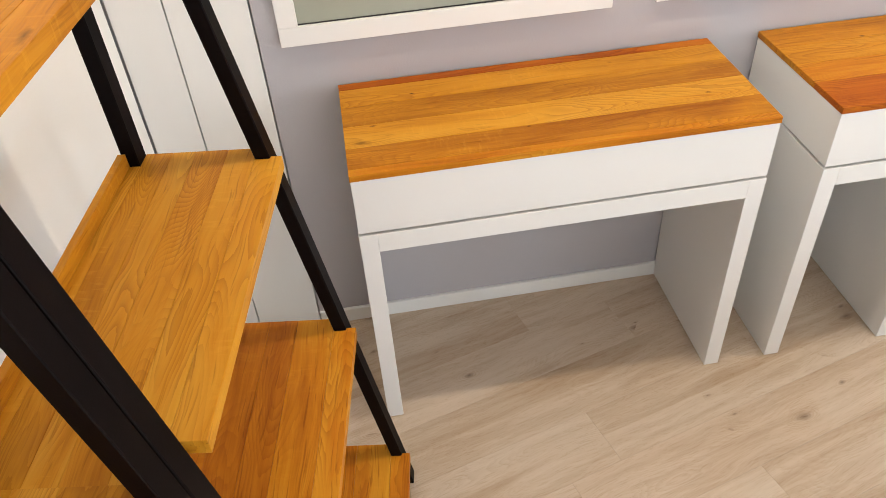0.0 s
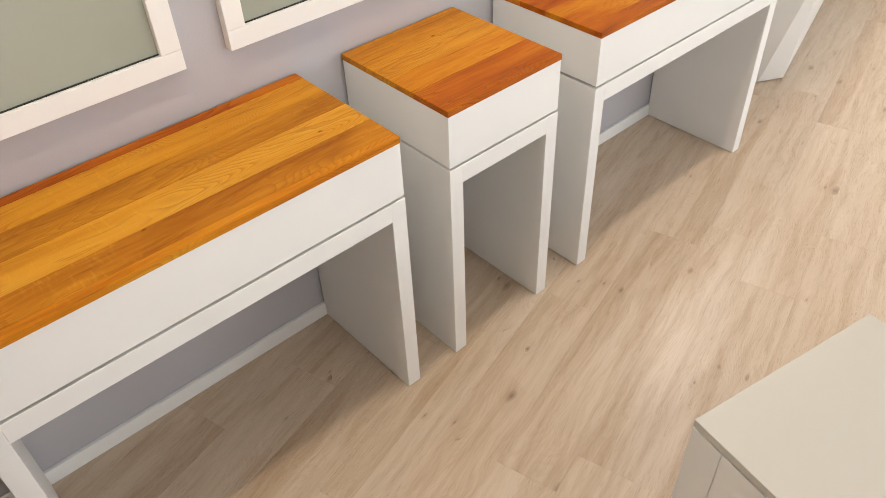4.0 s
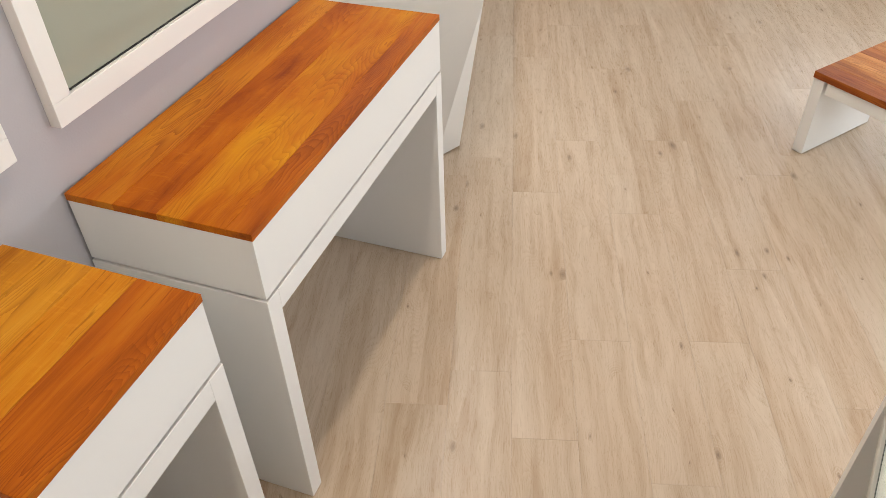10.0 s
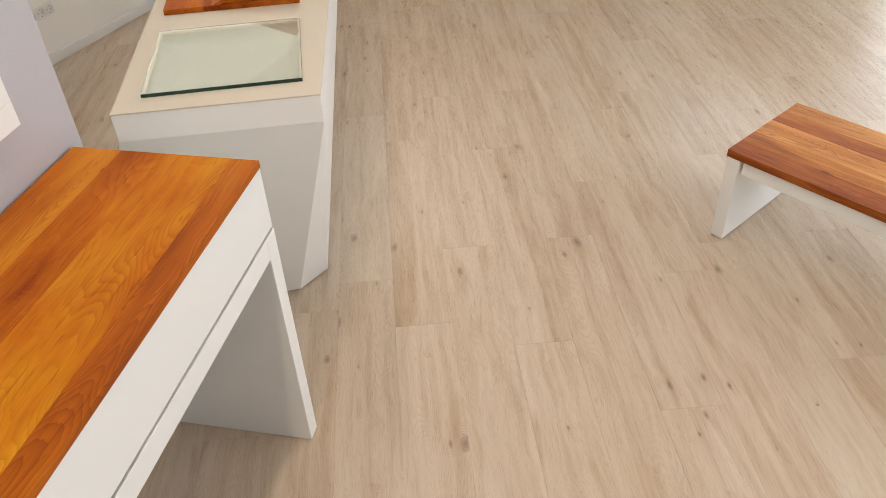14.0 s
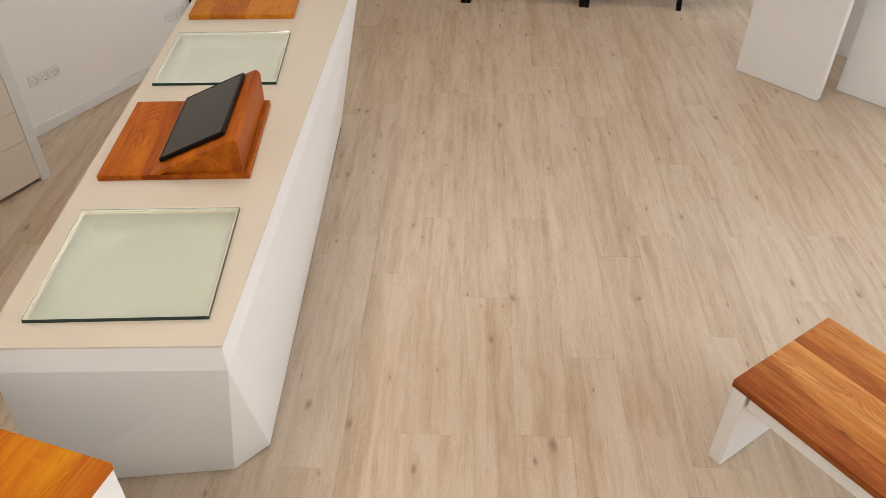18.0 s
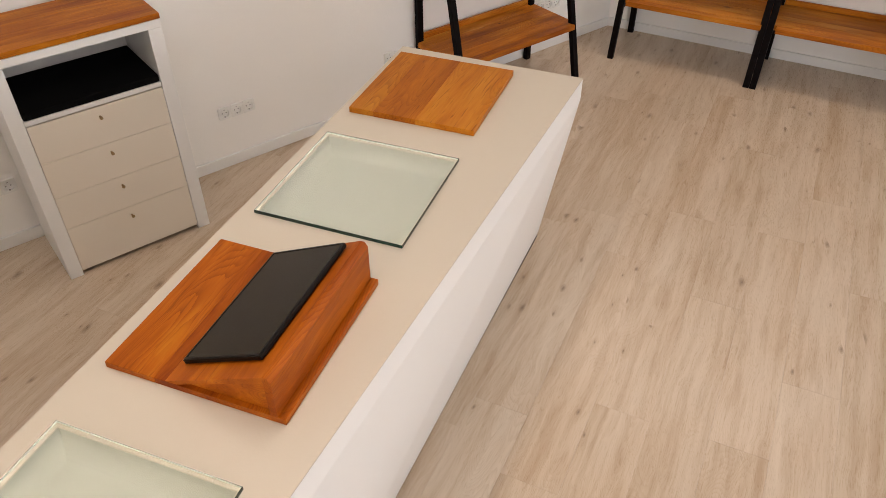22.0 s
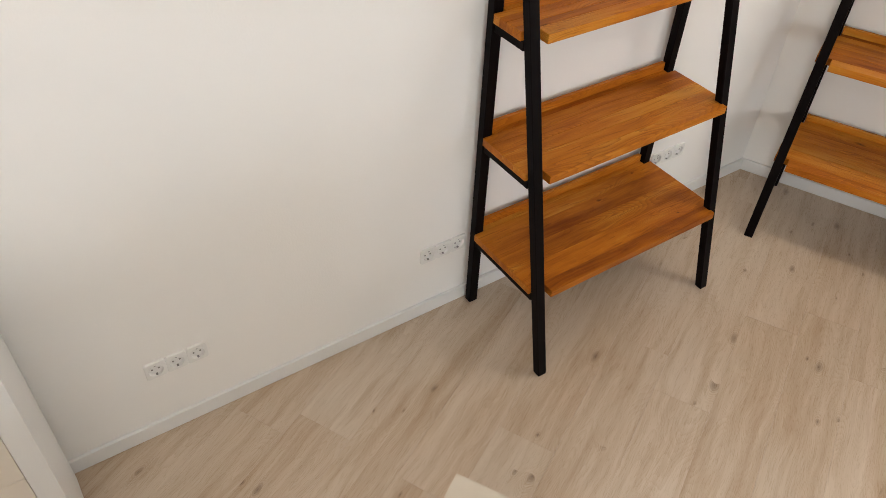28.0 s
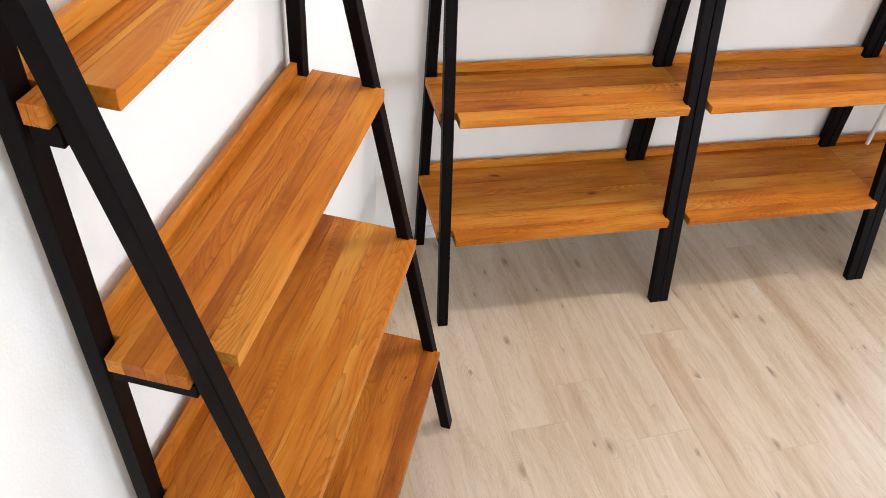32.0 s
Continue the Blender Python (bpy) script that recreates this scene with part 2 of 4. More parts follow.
def paint(name, colour, rough=0.5, grain=260.0, depth=0.0006, blotch=0.04, spec=0.5, dirt=None):
    """Painted or lacquered surface: faint blotches and a fine orange-peel."""
    m, n, l, p = nodes_of(name)
    tc = n.new("ShaderNodeTexCoord")
    big = tex(n, l, "ShaderNodeTexNoise", tc.outputs["Object"], Scale=2.3, Detail=3.0)
    fine = tex(n, l, "ShaderNodeTexNoise", tc.outputs["Object"], Scale=grain, Detail=2.0)
    lo = tuple(c * (1 - blotch) for c in colour)
    hi = tuple(min(1, c * (1 + blotch)) for c in colour)
    col = mixc(n, l, 'MIX', big.outputs["Fac"], lo, hi)
    if dirt:
        spots = tex(n, l, "ShaderNodeTexNoise", tc.outputs["Object"], Scale=34.0, Detail=4.0, Roughness=0.7)
        mr = n.new("ShaderNodeMapRange")
        mr.inputs["From Min"].default_value, mr.inputs["From Max"].default_value = 0.62, 0.8
        l.new(spots.outputs["Fac"], mr.inputs["Value"])
        col = mixc(n, l, 'MIX', math_node(n, l, 'MULTIPLY', mr.outputs[0], 0.5), col, dirt)
    l.new(col, p.inputs["Base Color"])
    l.new(math_node(n, l, 'MULTIPLY_ADD', big.outputs["Fac"], 0.16, rough - 0.08), p.inputs["Roughness"])
    p.inputs["Specular IOR Level"].default_value = spec
    bump(n, l, p, fine.outputs["Fac"], 0.25, depth)
    return m


KNOT = (0.05, 0.015, 0.004)
OAK = wood("golden_oak", (0.29, 0.088, 0.005), (0.57, 0.245, 0.014), (0.70, 0.39, 0.048), KNOT, vary=0.34, contrast=0.9, knots=3.2, fleck=0.1, spec=0.14, fine=0.5, knot_size=0.06, rare=0.55, crack=0.4, figure=0.5)
OAK_PALE = wood("pale_golden_oak", (0.31, 0.10, 0.006), (0.59, 0.262, 0.016), (0.71, 0.40, 0.055), KNOT, vary=0.2, contrast=0.8, knots=4.0, fleck=0.1, spec=0.14, fine=0.35, knot_size=0.08, rare=0.4, crack=0.3, figure=0.55)
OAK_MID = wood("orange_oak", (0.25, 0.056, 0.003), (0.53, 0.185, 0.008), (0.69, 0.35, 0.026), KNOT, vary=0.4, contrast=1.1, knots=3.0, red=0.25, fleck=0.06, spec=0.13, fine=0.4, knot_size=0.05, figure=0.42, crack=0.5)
OAK_DEEP = wood("deep_orange_oak", (0.225, 0.034, 0.002), (0.46, 0.126, 0.004), (0.62, 0.265, 0.010), KNOT, vary=0.50, contrast=1.15, broad=(3.2, 11.0), knots=3.0, red=0.35, fleck=0.1, spec=0.12, fine=0.28, knot_size=0.05, figure=0.4, crack=0.35)
SHELF_OAK = wood("shelf_oak", (0.23, 0.054, 0.005), (0.52, 0.170, 0.012), (0.68, 0.33, 0.050), KNOT, vary=0.22, contrast=1.1, knots=3.2, fleck=0.04, figure=0.52, spec=0.16, fine=0.42, knot_size=0.06, rare=0.6, crack=0.4)
OAK_RED = wood("red_oak", (0.20, 0.034, 0.0027), (0.43, 0.112, 0.0055), (0.58, 0.225, 0.015), KNOT, vary=0.4, contrast=1.1, knots=2.6, figure=0.65, spec=0.13, fine=0.38, knot_size=0.05, crack=0.35)
BOARD_OAK = wood("board_oak", (0.22, 0.050, 0.003), (0.46, 0.150, 0.009), (0.62, 0.27, 0.030), KNOT, vary=0.3, contrast=0.8, knots=2.6, figure=0.45, spec=0.14, fine=0.55, knot_size=0.05, rare=0.85)
BENCH_OAK = wood("bench_oak", (0.23, 0.055, 0.008), (0.50, 0.182, 0.032), (0.66, 0.33, 0.10), KNOT, vary=0.5, red=0.5, knots=3.4, contrast=1.1, figure=0.55, spec=0.18, fine=0.55, knot_size=0.06, rare=0.5, crack=0.5)
FLOOR_OAK = wood("pale_floor_oak", (0.385, 0.262, 0.155), (0.565, 0.455, 0.34), (0.665, 0.57, 0.46), (0.19, 0.125, 0.08), rough=0.29, relief=0.05, contrast=0.8, vary=0.04, knots=6.2, broad=(1.5, 24.0), crack=0.0, spec=0.66, red=0.08, knot_size=0.15, figure=0.26, knot_power=0.8, fine=0.22, rare=0.42, marks=0.5, strip=0.1028, strip_vary=0.16, cluster=0.55)
WHITE = paint("white_lacquer", (0.785, 0.775, 0.75), 0.38, blotch=0.02)
DRAWER_CREAM = paint("cream_drawer_front", (0.76, 0.69, 0.59), 0.4, blotch=0.02)
TABLE_WHITE = paint("grey_white_table_top", (0.50, 0.485, 0.435), 0.45, blotch=0.02)
COUNTER_WHITE = paint("cream_counter_paint", (0.58, 0.515, 0.42), 0.55, grain=140, depth=0.001, blotch=0.025)
WALL_WHITE = paint("white_wall_paint", (0.88, 0.86, 0.82), 0.75, grain=170, depth=0.002, blotch=0.02)
WALL_GREY = paint("lilac_grey_wall_paint", (0.435, 0.42, 0.44), 0.75, grain=170, depth=0.002, blotch=0.025)
CEILING_WHITE = paint("ceiling_paint", (0.82, 0.81, 0.79), 0.85, grain=120, depth=0.002)
TRIM = paint("skirting_paint", (0.80, 0.79, 0.77), 0.42)
BLACK = paint("black_steel", (0.0045, 0.0026, 0.0025), 0.5, spec=0.06, grain=300, depth=0.0005, blotch=0.3, dirt=(0.02, 0.009, 0.006))
BLACK_PLASTIC = paint("black_plastic", (0.008, 0.006, 0.005), 0.3, blotch=0.1, spec=0.12)
DARK = paint("dark_gap", (0.02, 0.02, 0.02), 0.8)
SOCKET = paint("white_plastic", (0.80, 0.79, 0.76), 0.32)
GREY_TRIM = paint("grey_frame_paint", (0.50, 0.49, 0.48), 0.5)
BRASS = paint("dull_brass", (0.35, 0.24, 0.12), 0.35)
BRASS.node_tree.nodes["Principled BSDF"].inputs["Metallic"].default_value = 1.0
PANE = paint("pale_green_panel", (0.33, 0.345, 0.285), 0.10, blotch=0.05)
GREY_METAL = paint("perforated_sheet", (0.62, 0.62, 0.62), 0.4)
PIPE = paint("pipe_white", (0.78, 0.77, 0.75), 0.4)
SUBFLOOR = paint("joint_shadow", (0.42, 0.33, 0.24), 0.8)
GROUND = paint("street_asphalt", (0.16, 0.16, 0.16), 0.9, grain=60, depth=0.004, blotch=0.2)


def glass_material():
    m, n, l, p = nodes_of("green_glass")
    p.inputs["Base Color"].default_value = (0.96, 0.985, 0.96, 1)
    p.inputs["Transmission Weight"].default_value = 1.0
    p.inputs["Roughness"].default_value = 0.02
    p.inputs["IOR"].default_value = 1.5
    return m


GLASS = glass_material()


def edge_glass():
    m, n, l, p = nodes_of("dark_green_glass_edge")
    p.inputs["Base Color"].default_value = (0.005, 0.03, 0.02, 1)
    p.inputs["Roughness"].default_value = 0.08
    return m


GLASS_EDGE = edge_glass()
# paler copy of the edge glass, with the light in far edges painted in
LIT_GLASS_EDGE = paint("lit_glass_edge", (0.62, 0.68, 0.62), 0.8, depth=0.0, blotch=0.02, spec=0.1)
FELT = paint("pale_green_lining", (0.43, 0.437, 0.375), 0.8, blotch=0.02)
CLIP = paint("grey_metal_clip", (0.22, 0.21, 0.20), 0.4)
VELVET = paint("black_velvet", (0.004, 0.004, 0.004), 0.95, spec=0.05)


def screen_material():
    m, n, l, p = nodes_of("dark_screen")
    p.inputs["Base Color"].default_value = (0.016, 0.010, 0.003, 1)
    p.inputs["Specular IOR Level"].default_value = 0.12
    p.inputs["Roughness"].default_value = 0.07
    return m


SCREEN = screen_material()


def glow(name, colour, strength):
    m, n, l, p = nodes_of(name)
    p.inputs["Emission Color"].default_value = (*colour, 1)
    p.inputs["Emission Strength"].default_value = strength
    return m


DIFFUSER = glow("lamp_diffuser", WARM, 6.0)
DIM_DIFFUSER = glow("downlight_diffuser", WARM, 4.0)

# ---- mesh helpers ----


def box(bm, x0, y0, z0, x1, y1, z1, bevel=0.0, m=None):
    vs = [bm.verts.new((x, y, z)) for z in (z0, z1) for x, y in ((x0, y0), (x1, y0), (x1, y1), (x0, y1))]
    a, b = vs[:4], vs[4:]
    fs = [bm.faces.new(a[::-1]), bm.faces.new(b)]
    for i in range(4):
        j = (i + 1) % 4
        fs.append(bm.faces.new((a[i], a[j], b[j], b[i])))
    if m is not None:
        for v in vs:
            v.co = m @ v.co
    if bevel:
        es = list({e for f in fs for e in f.edges})
        bmesh.ops.bevel(bm, geom=es, offset=bevel, segments=2, affect='EDGES', profile=0.6)
    return bm


def prism(bm, outline, z0, z1, bevel=0.0):
    a = [bm.verts.new((x, y, z0)) for x, y in outline]
    b = [bm.verts.new((x, y, z1)) for x, y in outline]
    fs = [bm.faces.new(a[::-1]), bm.faces.new(b)]
    k = len(a)
    for i in range(k):
        j = (i + 1) % k
        fs.append(bm.faces.new((a[i], a[j], b[j], b[i])))
    if bevel:
        es = list({e for f in fs for e in f.edges})
        bmesh.ops.bevel(bm, geom=es, offset=bevel, segments=2, affect='EDGES', profile=0.6)
    return bm


def tube(bm, p0, p1, r, seg=16):
    p0, p1 = Vector(p0), Vector(p1)
    q = (p1 - p0).to_track_quat('Z', 'Y')
    rings = []
    for p in (p0, p1):
        rings.append([bm.verts.new(p + q @ Vector((r * math.cos(2 * math.pi * i / seg), r * math.sin(2 * math.pi * i / seg), 0))) for i in range(seg)])
    for i in range(seg):
        j = (i + 1) % seg
        bm.faces.new((rings[0][i], rings[0][j], rings[1][j], rings[1][i]))
    bm.faces.new(rings[0][::-1])
    bm.faces.new(rings[1])
    return bm


def finish(name, bm, material):
    bmesh.ops.recalc_face_normals(bm, faces=bm.faces)
    me = bpy.data.meshes.new(name)
    bm.to_mesh(me)
    bm.free()
    me.materials.append(material)
    return me


def part(name, bm, material, parent, label=""):
    ob = new(name, finish(name, bm, material))
    ob.parent = parent
    if label:
        ob["label"] = label
    return ob


def thing(name, m, label, category, group="", kind=""):
    ob = new(name)
    ob.matrix_world = m
    ob.empty_display_size = 0.1
    return tagged(ob, label, category, group, kind)


def solid(name, bm, material, m=None, label="", category="", kind=""):
    ob = new(name, finish(name, bm, material))
    if m is not None:
        ob.matrix_world = m
    return tagged(ob, label, category, "", kind)


def bx(*a, bevel=0.0):
    return box(bmesh.new(), *a, bevel=bevel)


def staves(parent, x0, x1, y0, y1, z0, z1, count, material, seed, name="stave", bevel=0.0012, cut=None):
    """A top glued up from long staves of uneven width, grain along x; cut lists (share, wood) from front to back."""
    rng = random.Random(seed)
    w = [q[0] for q in cut] if cut else [0.7 + 0.7 * rng.random() for _ in range(count)]
    s = sum(w)
    y = y0
    for k in range(len(w)):
        y2 = y + (y1 - y0) * w[k] / s
        part(name, bx(x0, y + (0.0003 if k else 0), z0, x1, y2, z1, bevel=bevel), cut[k][1] if cut else material, parent)
        y = y2


def loft(bm, rings, caps=True):
    vr = [[bm.verts.new(c) for c in r] for r in rings]
    for a, b in zip(vr, vr[1:]):
        for i in range(len(a)):
            j = (i + 1) % len(a)
            bm.faces.new((a[i], a[j], b[j], b[i]))
    if caps:
        bm.faces.new(vr[0][::-1])
        bm.faces.new(vr[-1])
    return bm


def slab(prof, x0, x1):
    return loft(bmesh.new(), [[(x, y, z) for y, z in prof] for x in (x0, x1)])


# ---- large structure ----
GREY_Y = 2.04
TH = radians(-11.5)
ux, uy = Vector((math.cos(TH), math.sin(TH), 0)), Vector((-math.sin(TH), math.cos(TH), 0))
WALL_V = 4.957
SB_X, SB_Y = Vector((0.2296, -0.9733, 0)), Vector((0.9733, 0.2296, 0))
SB_W = 8.712
SB_O = Vector((7.690, 3.126, 0))
SA_X, SA_Y = Vector((0.146, 0.9893, 0)), Vector((-0.9893, 0.146, 0))
SA_W = 1.01


def axes(o, x, y):
    return Matrix(((x.x, y.x, 0, o[0]), (x.y, y.y, 0, o[1]), (0, 0, 1, o[2] if len(o) > 2 else 0), (0, 0, 0, 1)))


def wall(name, a, b, thick, material, z0=0.0, z1=CEIL, label=""):
    """A wall from a to b; its thickness lies to the left of that way."""
    d = (Vector(b) - Vector(a))
    ln = d.length
    d.normalize()
    m = axes((a[0], a[1], 0), Vector((d.x, d.y, 0)), Vector((-d.y, d.x, 0)))
    return solid(name, bx(0, 0, z0, ln, thick, z1), material, m, label, "wall", "structure")


def skirting(a, b, h=0.062, t=0.014):
    d = Vector(b) - Vector(a)
    ln = d.length
    d.normalize()
    m = axes((a[0], a[1], 0), Vector((d.x, d.y, 0)), Vector((-d.y, d.x, 0)))
    bm = bx(0, -t, 0.001, ln, 0, h, bevel=0.003)
    return solid("baseboard", bm, TRIM, m, "white painted skirting board along the wall", "baseboard", "structure")


def meet(p, d, q, e):
    k = ((q[0] - p[0]) * e.y - (q[1] - p[1]) * e.x) / (d.x * e.y - d.y * e.x)
    return (p[0] + k * d.x, p[1] + k * d.y)


pw, ps, pa = uy * WALL_V, SB_Y * SB_W, SA_Y * SA_W
corner_ne = meet(pw, ux, ps, SB_X)
corner_sw = meet(pa, SA_X, (0, -2.7), Vector((1, 0, 0)))
corner_nw = meet(pa, SA_X, (0, GREY_Y), Vector((1, 0, 0)))
corner_se = meet(ps, SB_X, FRONT_A, FRONT)
corner_s = meet(FRONT_A, FRONT, (0, -2.7), Vector((1, 0, 0)))
back_l = (pw + ux * 1.2)
GREY_L, GREY_R = -0.335, 3.057

wall("wall_north", back_l.xy[:], corner_ne, 0.14, WALL_WHITE, label="white painted back wall with power sockets")
jamb = (corner_ne[0] + SB_X.x * 3.4, corner_ne[1] + SB_X.y * 3.4)
jamb2 = (corner_ne[0] + SB_X.x * 5.35, corner_ne[1] + SB_X.y * 5.35)
wall("wall_east", corner_ne, jamb, 0.14, WALL_WHITE, label="white painted wall behind the shelves")
wall("wall_east_pier", jamb2, corner_se, 0.14, WALL_WHITE, label="white painted pier beside the glazed shop door")
wall("wall_east_head", jamb, jamb2, 0.14, WALL_WHITE, 2.5, CEIL, "white painted lintel over the glazed shop door")
# unseen door, assumed as the source of the cool glare on the floor
gd = thing("door_2", axes((jamb[0], jamb[1], 0), SB_X, SB_Y), "unseen tall glazed white shop door, assumed from floor glare", "door", kind="structure")
gw = 1.95
bmd = bmesh.new()
for a in ((0, 0.04, 0, 0.06, 0.1, 2.5), (gw - 0.06, 0.04, 0, gw, 0.1, 2.5), (0.06, 0.04, 2.44, gw - 0.06, 0.1, 2.5), (0.06, 0.04, 0, gw - 0.06, 0.1, 0.06), (gw / 2 - 0.04, 0.04, 0.06, gw / 2 + 0.04, 0.1, 2.44)):
    box(bmd, *a)
part("door_frame", bmd, TRIM, gd)
for a, b in ((0.06, gw / 2 - 0.04), (gw / 2 + 0.04, gw - 0.06)):
    pn = part("pane", bx(a, 0.066, 0.06, b, 0.074, 2.44), GLASS, gd)
    pn.visible_shadow = False
wall("wall_west", corner_sw, corner_nw, 0.14, WALL_WHITE, label="white painted side wall behind the ladder shelf")
wall("wall_grey", (GREY_L, GREY_Y), (GREY_R, GREY_Y), 0.14, WALL_GREY, label="lilac grey painted partition wall")
wall("wall_grey_back", (back_l.x, back_l.y), (back_l.x + 0.4, GREY_Y + 0.14), 0.10, WALL_WHITE, label="white painted wall")
# unseen wall, added to keep the sun from entering through the glazed door
wall("sun_screen_wall", corner_se, (corner_se[0] + SB_Y.x * 1.6, corner_se[1] + SB_Y.y * 1.6), 0.2, WALL_WHITE, -0.12, 5.5, "unseen white wall added to block sun from the door")
# shop front with its window openings
front_end = Vector((*corner_se, 0)) + FRONT * 0.1
PIERS = [((corner_sw[0] - 0.3, -2.7), (0.2, -2.7)), ((2.2, -2.7), (3.2, -2.7)), ((5.2, -2.7), corner_s), (corner_s, FRONT_A.xy[:]), ((FRONT_A + FRONT * 1.84).xy[:], front_end.xy[:])]
for k, (a, b) in enumerate(PIERS):
    wall("wall_south_%d" % (k + 1), b, a, 0.25, WALL_WHITE, label="white painted pier between shop windows")
for k, ((wx, wy), (dx, dy), w, head, split) in enumerate(WINDOWS):
    a, b = (wx, wy), (wx + dx * w, wy + dy * w)
    wall("wall_south_sill_%d" % (k + 1), b, a, 0.25, WALL_WHITE, 0, 0.28, "white painted parapet under the shop window")
    wall("wall_south_head_%d" % (k + 1), b, a, 0.25, WALL_WHITE, head, CEIL, "white painted lintel over the shop window")
    fr, inw = Vector((dx, dy, 0)), Vector((-dy, dx, 0))
    win = thing("window_%d" % (k + 1), axes((wx - inw.x * 0.22, wy - inw.y * 0.22, 0.28), fr, inw), "tall white framed shop window", "window", kind="structure")
    h = head - 0.28
    bm = bmesh.new()
    for q in ((0, 0, w, 0.07), (0, h - 0.07, w, h), (0, 0.07, 0.07, h - 0.07), (w - 0.07, 0.07, w, h - 0.07), (split, 0.07, split + 0.06, h - 0.07)):
        box(bm, q[0], 0, q[1], q[2], 0.06, q[3])
    part("window_frame", bm, TRIM, win)
    for xa, xb in ((0.07, split), (split + 0.06, w - 0.07)):
        pn = part("pane", bx(xa, 0.026, 0.07, xb, 0.034, h - 0.07), GLASS, win)
        pn.visible_shadow = False

bm = bx(-3.2, -3.4, CEIL, 9.6, 6.6, CEIL + 0.12)
solid("ceiling", bm, CEILING_WHITE, None, "plain white ceiling", "ceiling", "structure")
bm = bx(-60, -60, -0.2, 60, 60, -0.12)
solid("ground", bm, GROUND, None, "grey street ground outside", "ground", "structure")

skirting((corner_ne[0], corner_ne[1]), jamb)
skirting(back_l.xy[:], corner_ne)
skirting((GREY_L, GREY_Y), (GREY_R, GREY_Y))
skirting(corner_sw, corner_nw)

# tall white cupboard doors beside the grey wall
cup = thing("door_1", pose(corner_nw[0] - 0.06, GREY_Y, 0), "tall white glossy built-in door panels", "door", kind="structure")
cw = GREY_L - corner_nw[0] + 0.06
ox = corner_nw[0] - 0.06
part("door_frame", bx(0, 0.03, 0, cw, 0.14, CEIL), GREY_TRIM, cup, "light grey frame strip")
for xa, xb in ((-0.712, -0.5665), (-0.5625, -0.341)):
    part("door_leaf", bx(xa - ox, 0.0, 0.01, xb - ox, 0.028, 2.4, bevel=0.002), WHITE, cup)

# bodies of the unseen ceiling lamps, those of the added fill lamps too
for lx, ly, ln, lr, _, _ in LAMPS:
    lamp = thing("unseen_ceiling_light", pose(lx, ly, CEIL - 0.06, 0, 0, lr), "unseen long slim white linear ceiling light", "lamp", "ceiling lights")
    bmf = bmesh.new()
    box(bmf, -ln / 2, -0.07, 0.0, ln / 2, -0.055, 0.06)
    box(bmf, -ln / 2, 0.055, 0.0, ln / 2, 0.07, 0.06)
    box(bmf, -ln / 2, -0.055, 0.0, -ln / 2 + 0.02, 0.055, 0.06)
    box(bmf, ln / 2 - 0.02, -0.055, 0.0, ln / 2, 0.055, 0.06)
    part("frame", bmf, WHITE, lamp)
    part("diffuser", bx(-ln / 2 + 0.02, -0.055, 0.02, ln / 2 - 0.02, 0.055, 0.03), DIFFUSER, lamp)

for lx, ly in SPOTS:
    dl = thing("downlight", pose(lx, ly, CEIL), "small round white ceiling downlight", "lamp", "downlights")
    bmf = bmesh.new()
    for z0, r0_, r1_ in ((-0.006, 0.036, 0.016),):
        seg = 24
        ring = [[bmf.verts.new((r * math.cos(2 * math.pi * i / seg), r * math.sin(2 * math.pi * i / seg), z)) for i in range(seg)] for r, z in ((r0_, 0.0), (r0_, z0), (r1_, z0), (r1_, 0.0))]
        for a, c in zip(ring, ring[1:]):
            for i in range(seg):
                bmf.faces.new((a[i], a[(i + 1) % seg], c[(i + 1) % seg], c[i]))
    part("ring", bmf, WHITE, dl)
    part("diffuser", tube(bmesh.new(), (0, 0, -0.004), (0, 0, -0.0005), 0.0155, 24), DIM_DIFFUSER, dl)

# ---- consoles on the grey wall ----


def console(x0, x1, y0, y1, label, m=None, group="white consoles", seed=1, nst=5, h=0.99, oak=OAK, cut=None):
    w, d = x1 - x0, y1 - y0
    ob = thing("console_table", m if m is not None else pose(x0, y0, 0), label, "console", group)
    t = 0.051
    top = part("tabletop", bx(0.004, 0.004, h - 0.026, w - 0.004, d - 0.004, h - 0.02), DARK, ob)
    staves(top, 0, w, 0, d, h - 0.019, h, nst, oak, seed, cut=cut)
    part("drawer_box", bx(0.0015, 0.0015, 0.799, w - 0.0015, d - 0.0015, h - 0.0195, bevel=0.0015), WHITE, ob)
    part("shadow_gap", bx(0.012, 0.012, 0.791, w - 0.012, d - 0.012, 0.7995), DARK, ob)
    part("beam", bx(t, 0, 0.729, w - t, d, 0.791, bevel=0.0012), WHITE, ob)
    part("leg", bx(0, 0, 0.003, t, d, 0.791, bevel=0.0018), WHITE, ob)
    for a in (0, w - t):
        part("foot_glide", bx(a + 0.006, 0.008, 0, a + t - 0.006, d - 0.008, 0.0035), DARK, ob)
    part("leg", bx(w - t, 0, 0.003, w, d, 0.791, bevel=0.0018), WHITE, ob)
    return ob


console(-0.132, 1.024, 1.547, 2.032, "white lacquered console with oiled oak top on the grey wall", seed=3, cut=[(0.06, OAK_MID), (0.20, OAK), (0.23, OAK_PALE), (0.22, OAK), (0.21, OAK_PALE), (0.08, OAK_RED)])
console(1.193, 1.661, 1.547, 2.032, "narrow white lacquered console with an oiled oak top", seed=5, cut=[(0.30, OAK_RED), (0.22, OAK_MID), (0.23, OAK_PALE), (0.25, OAK)])
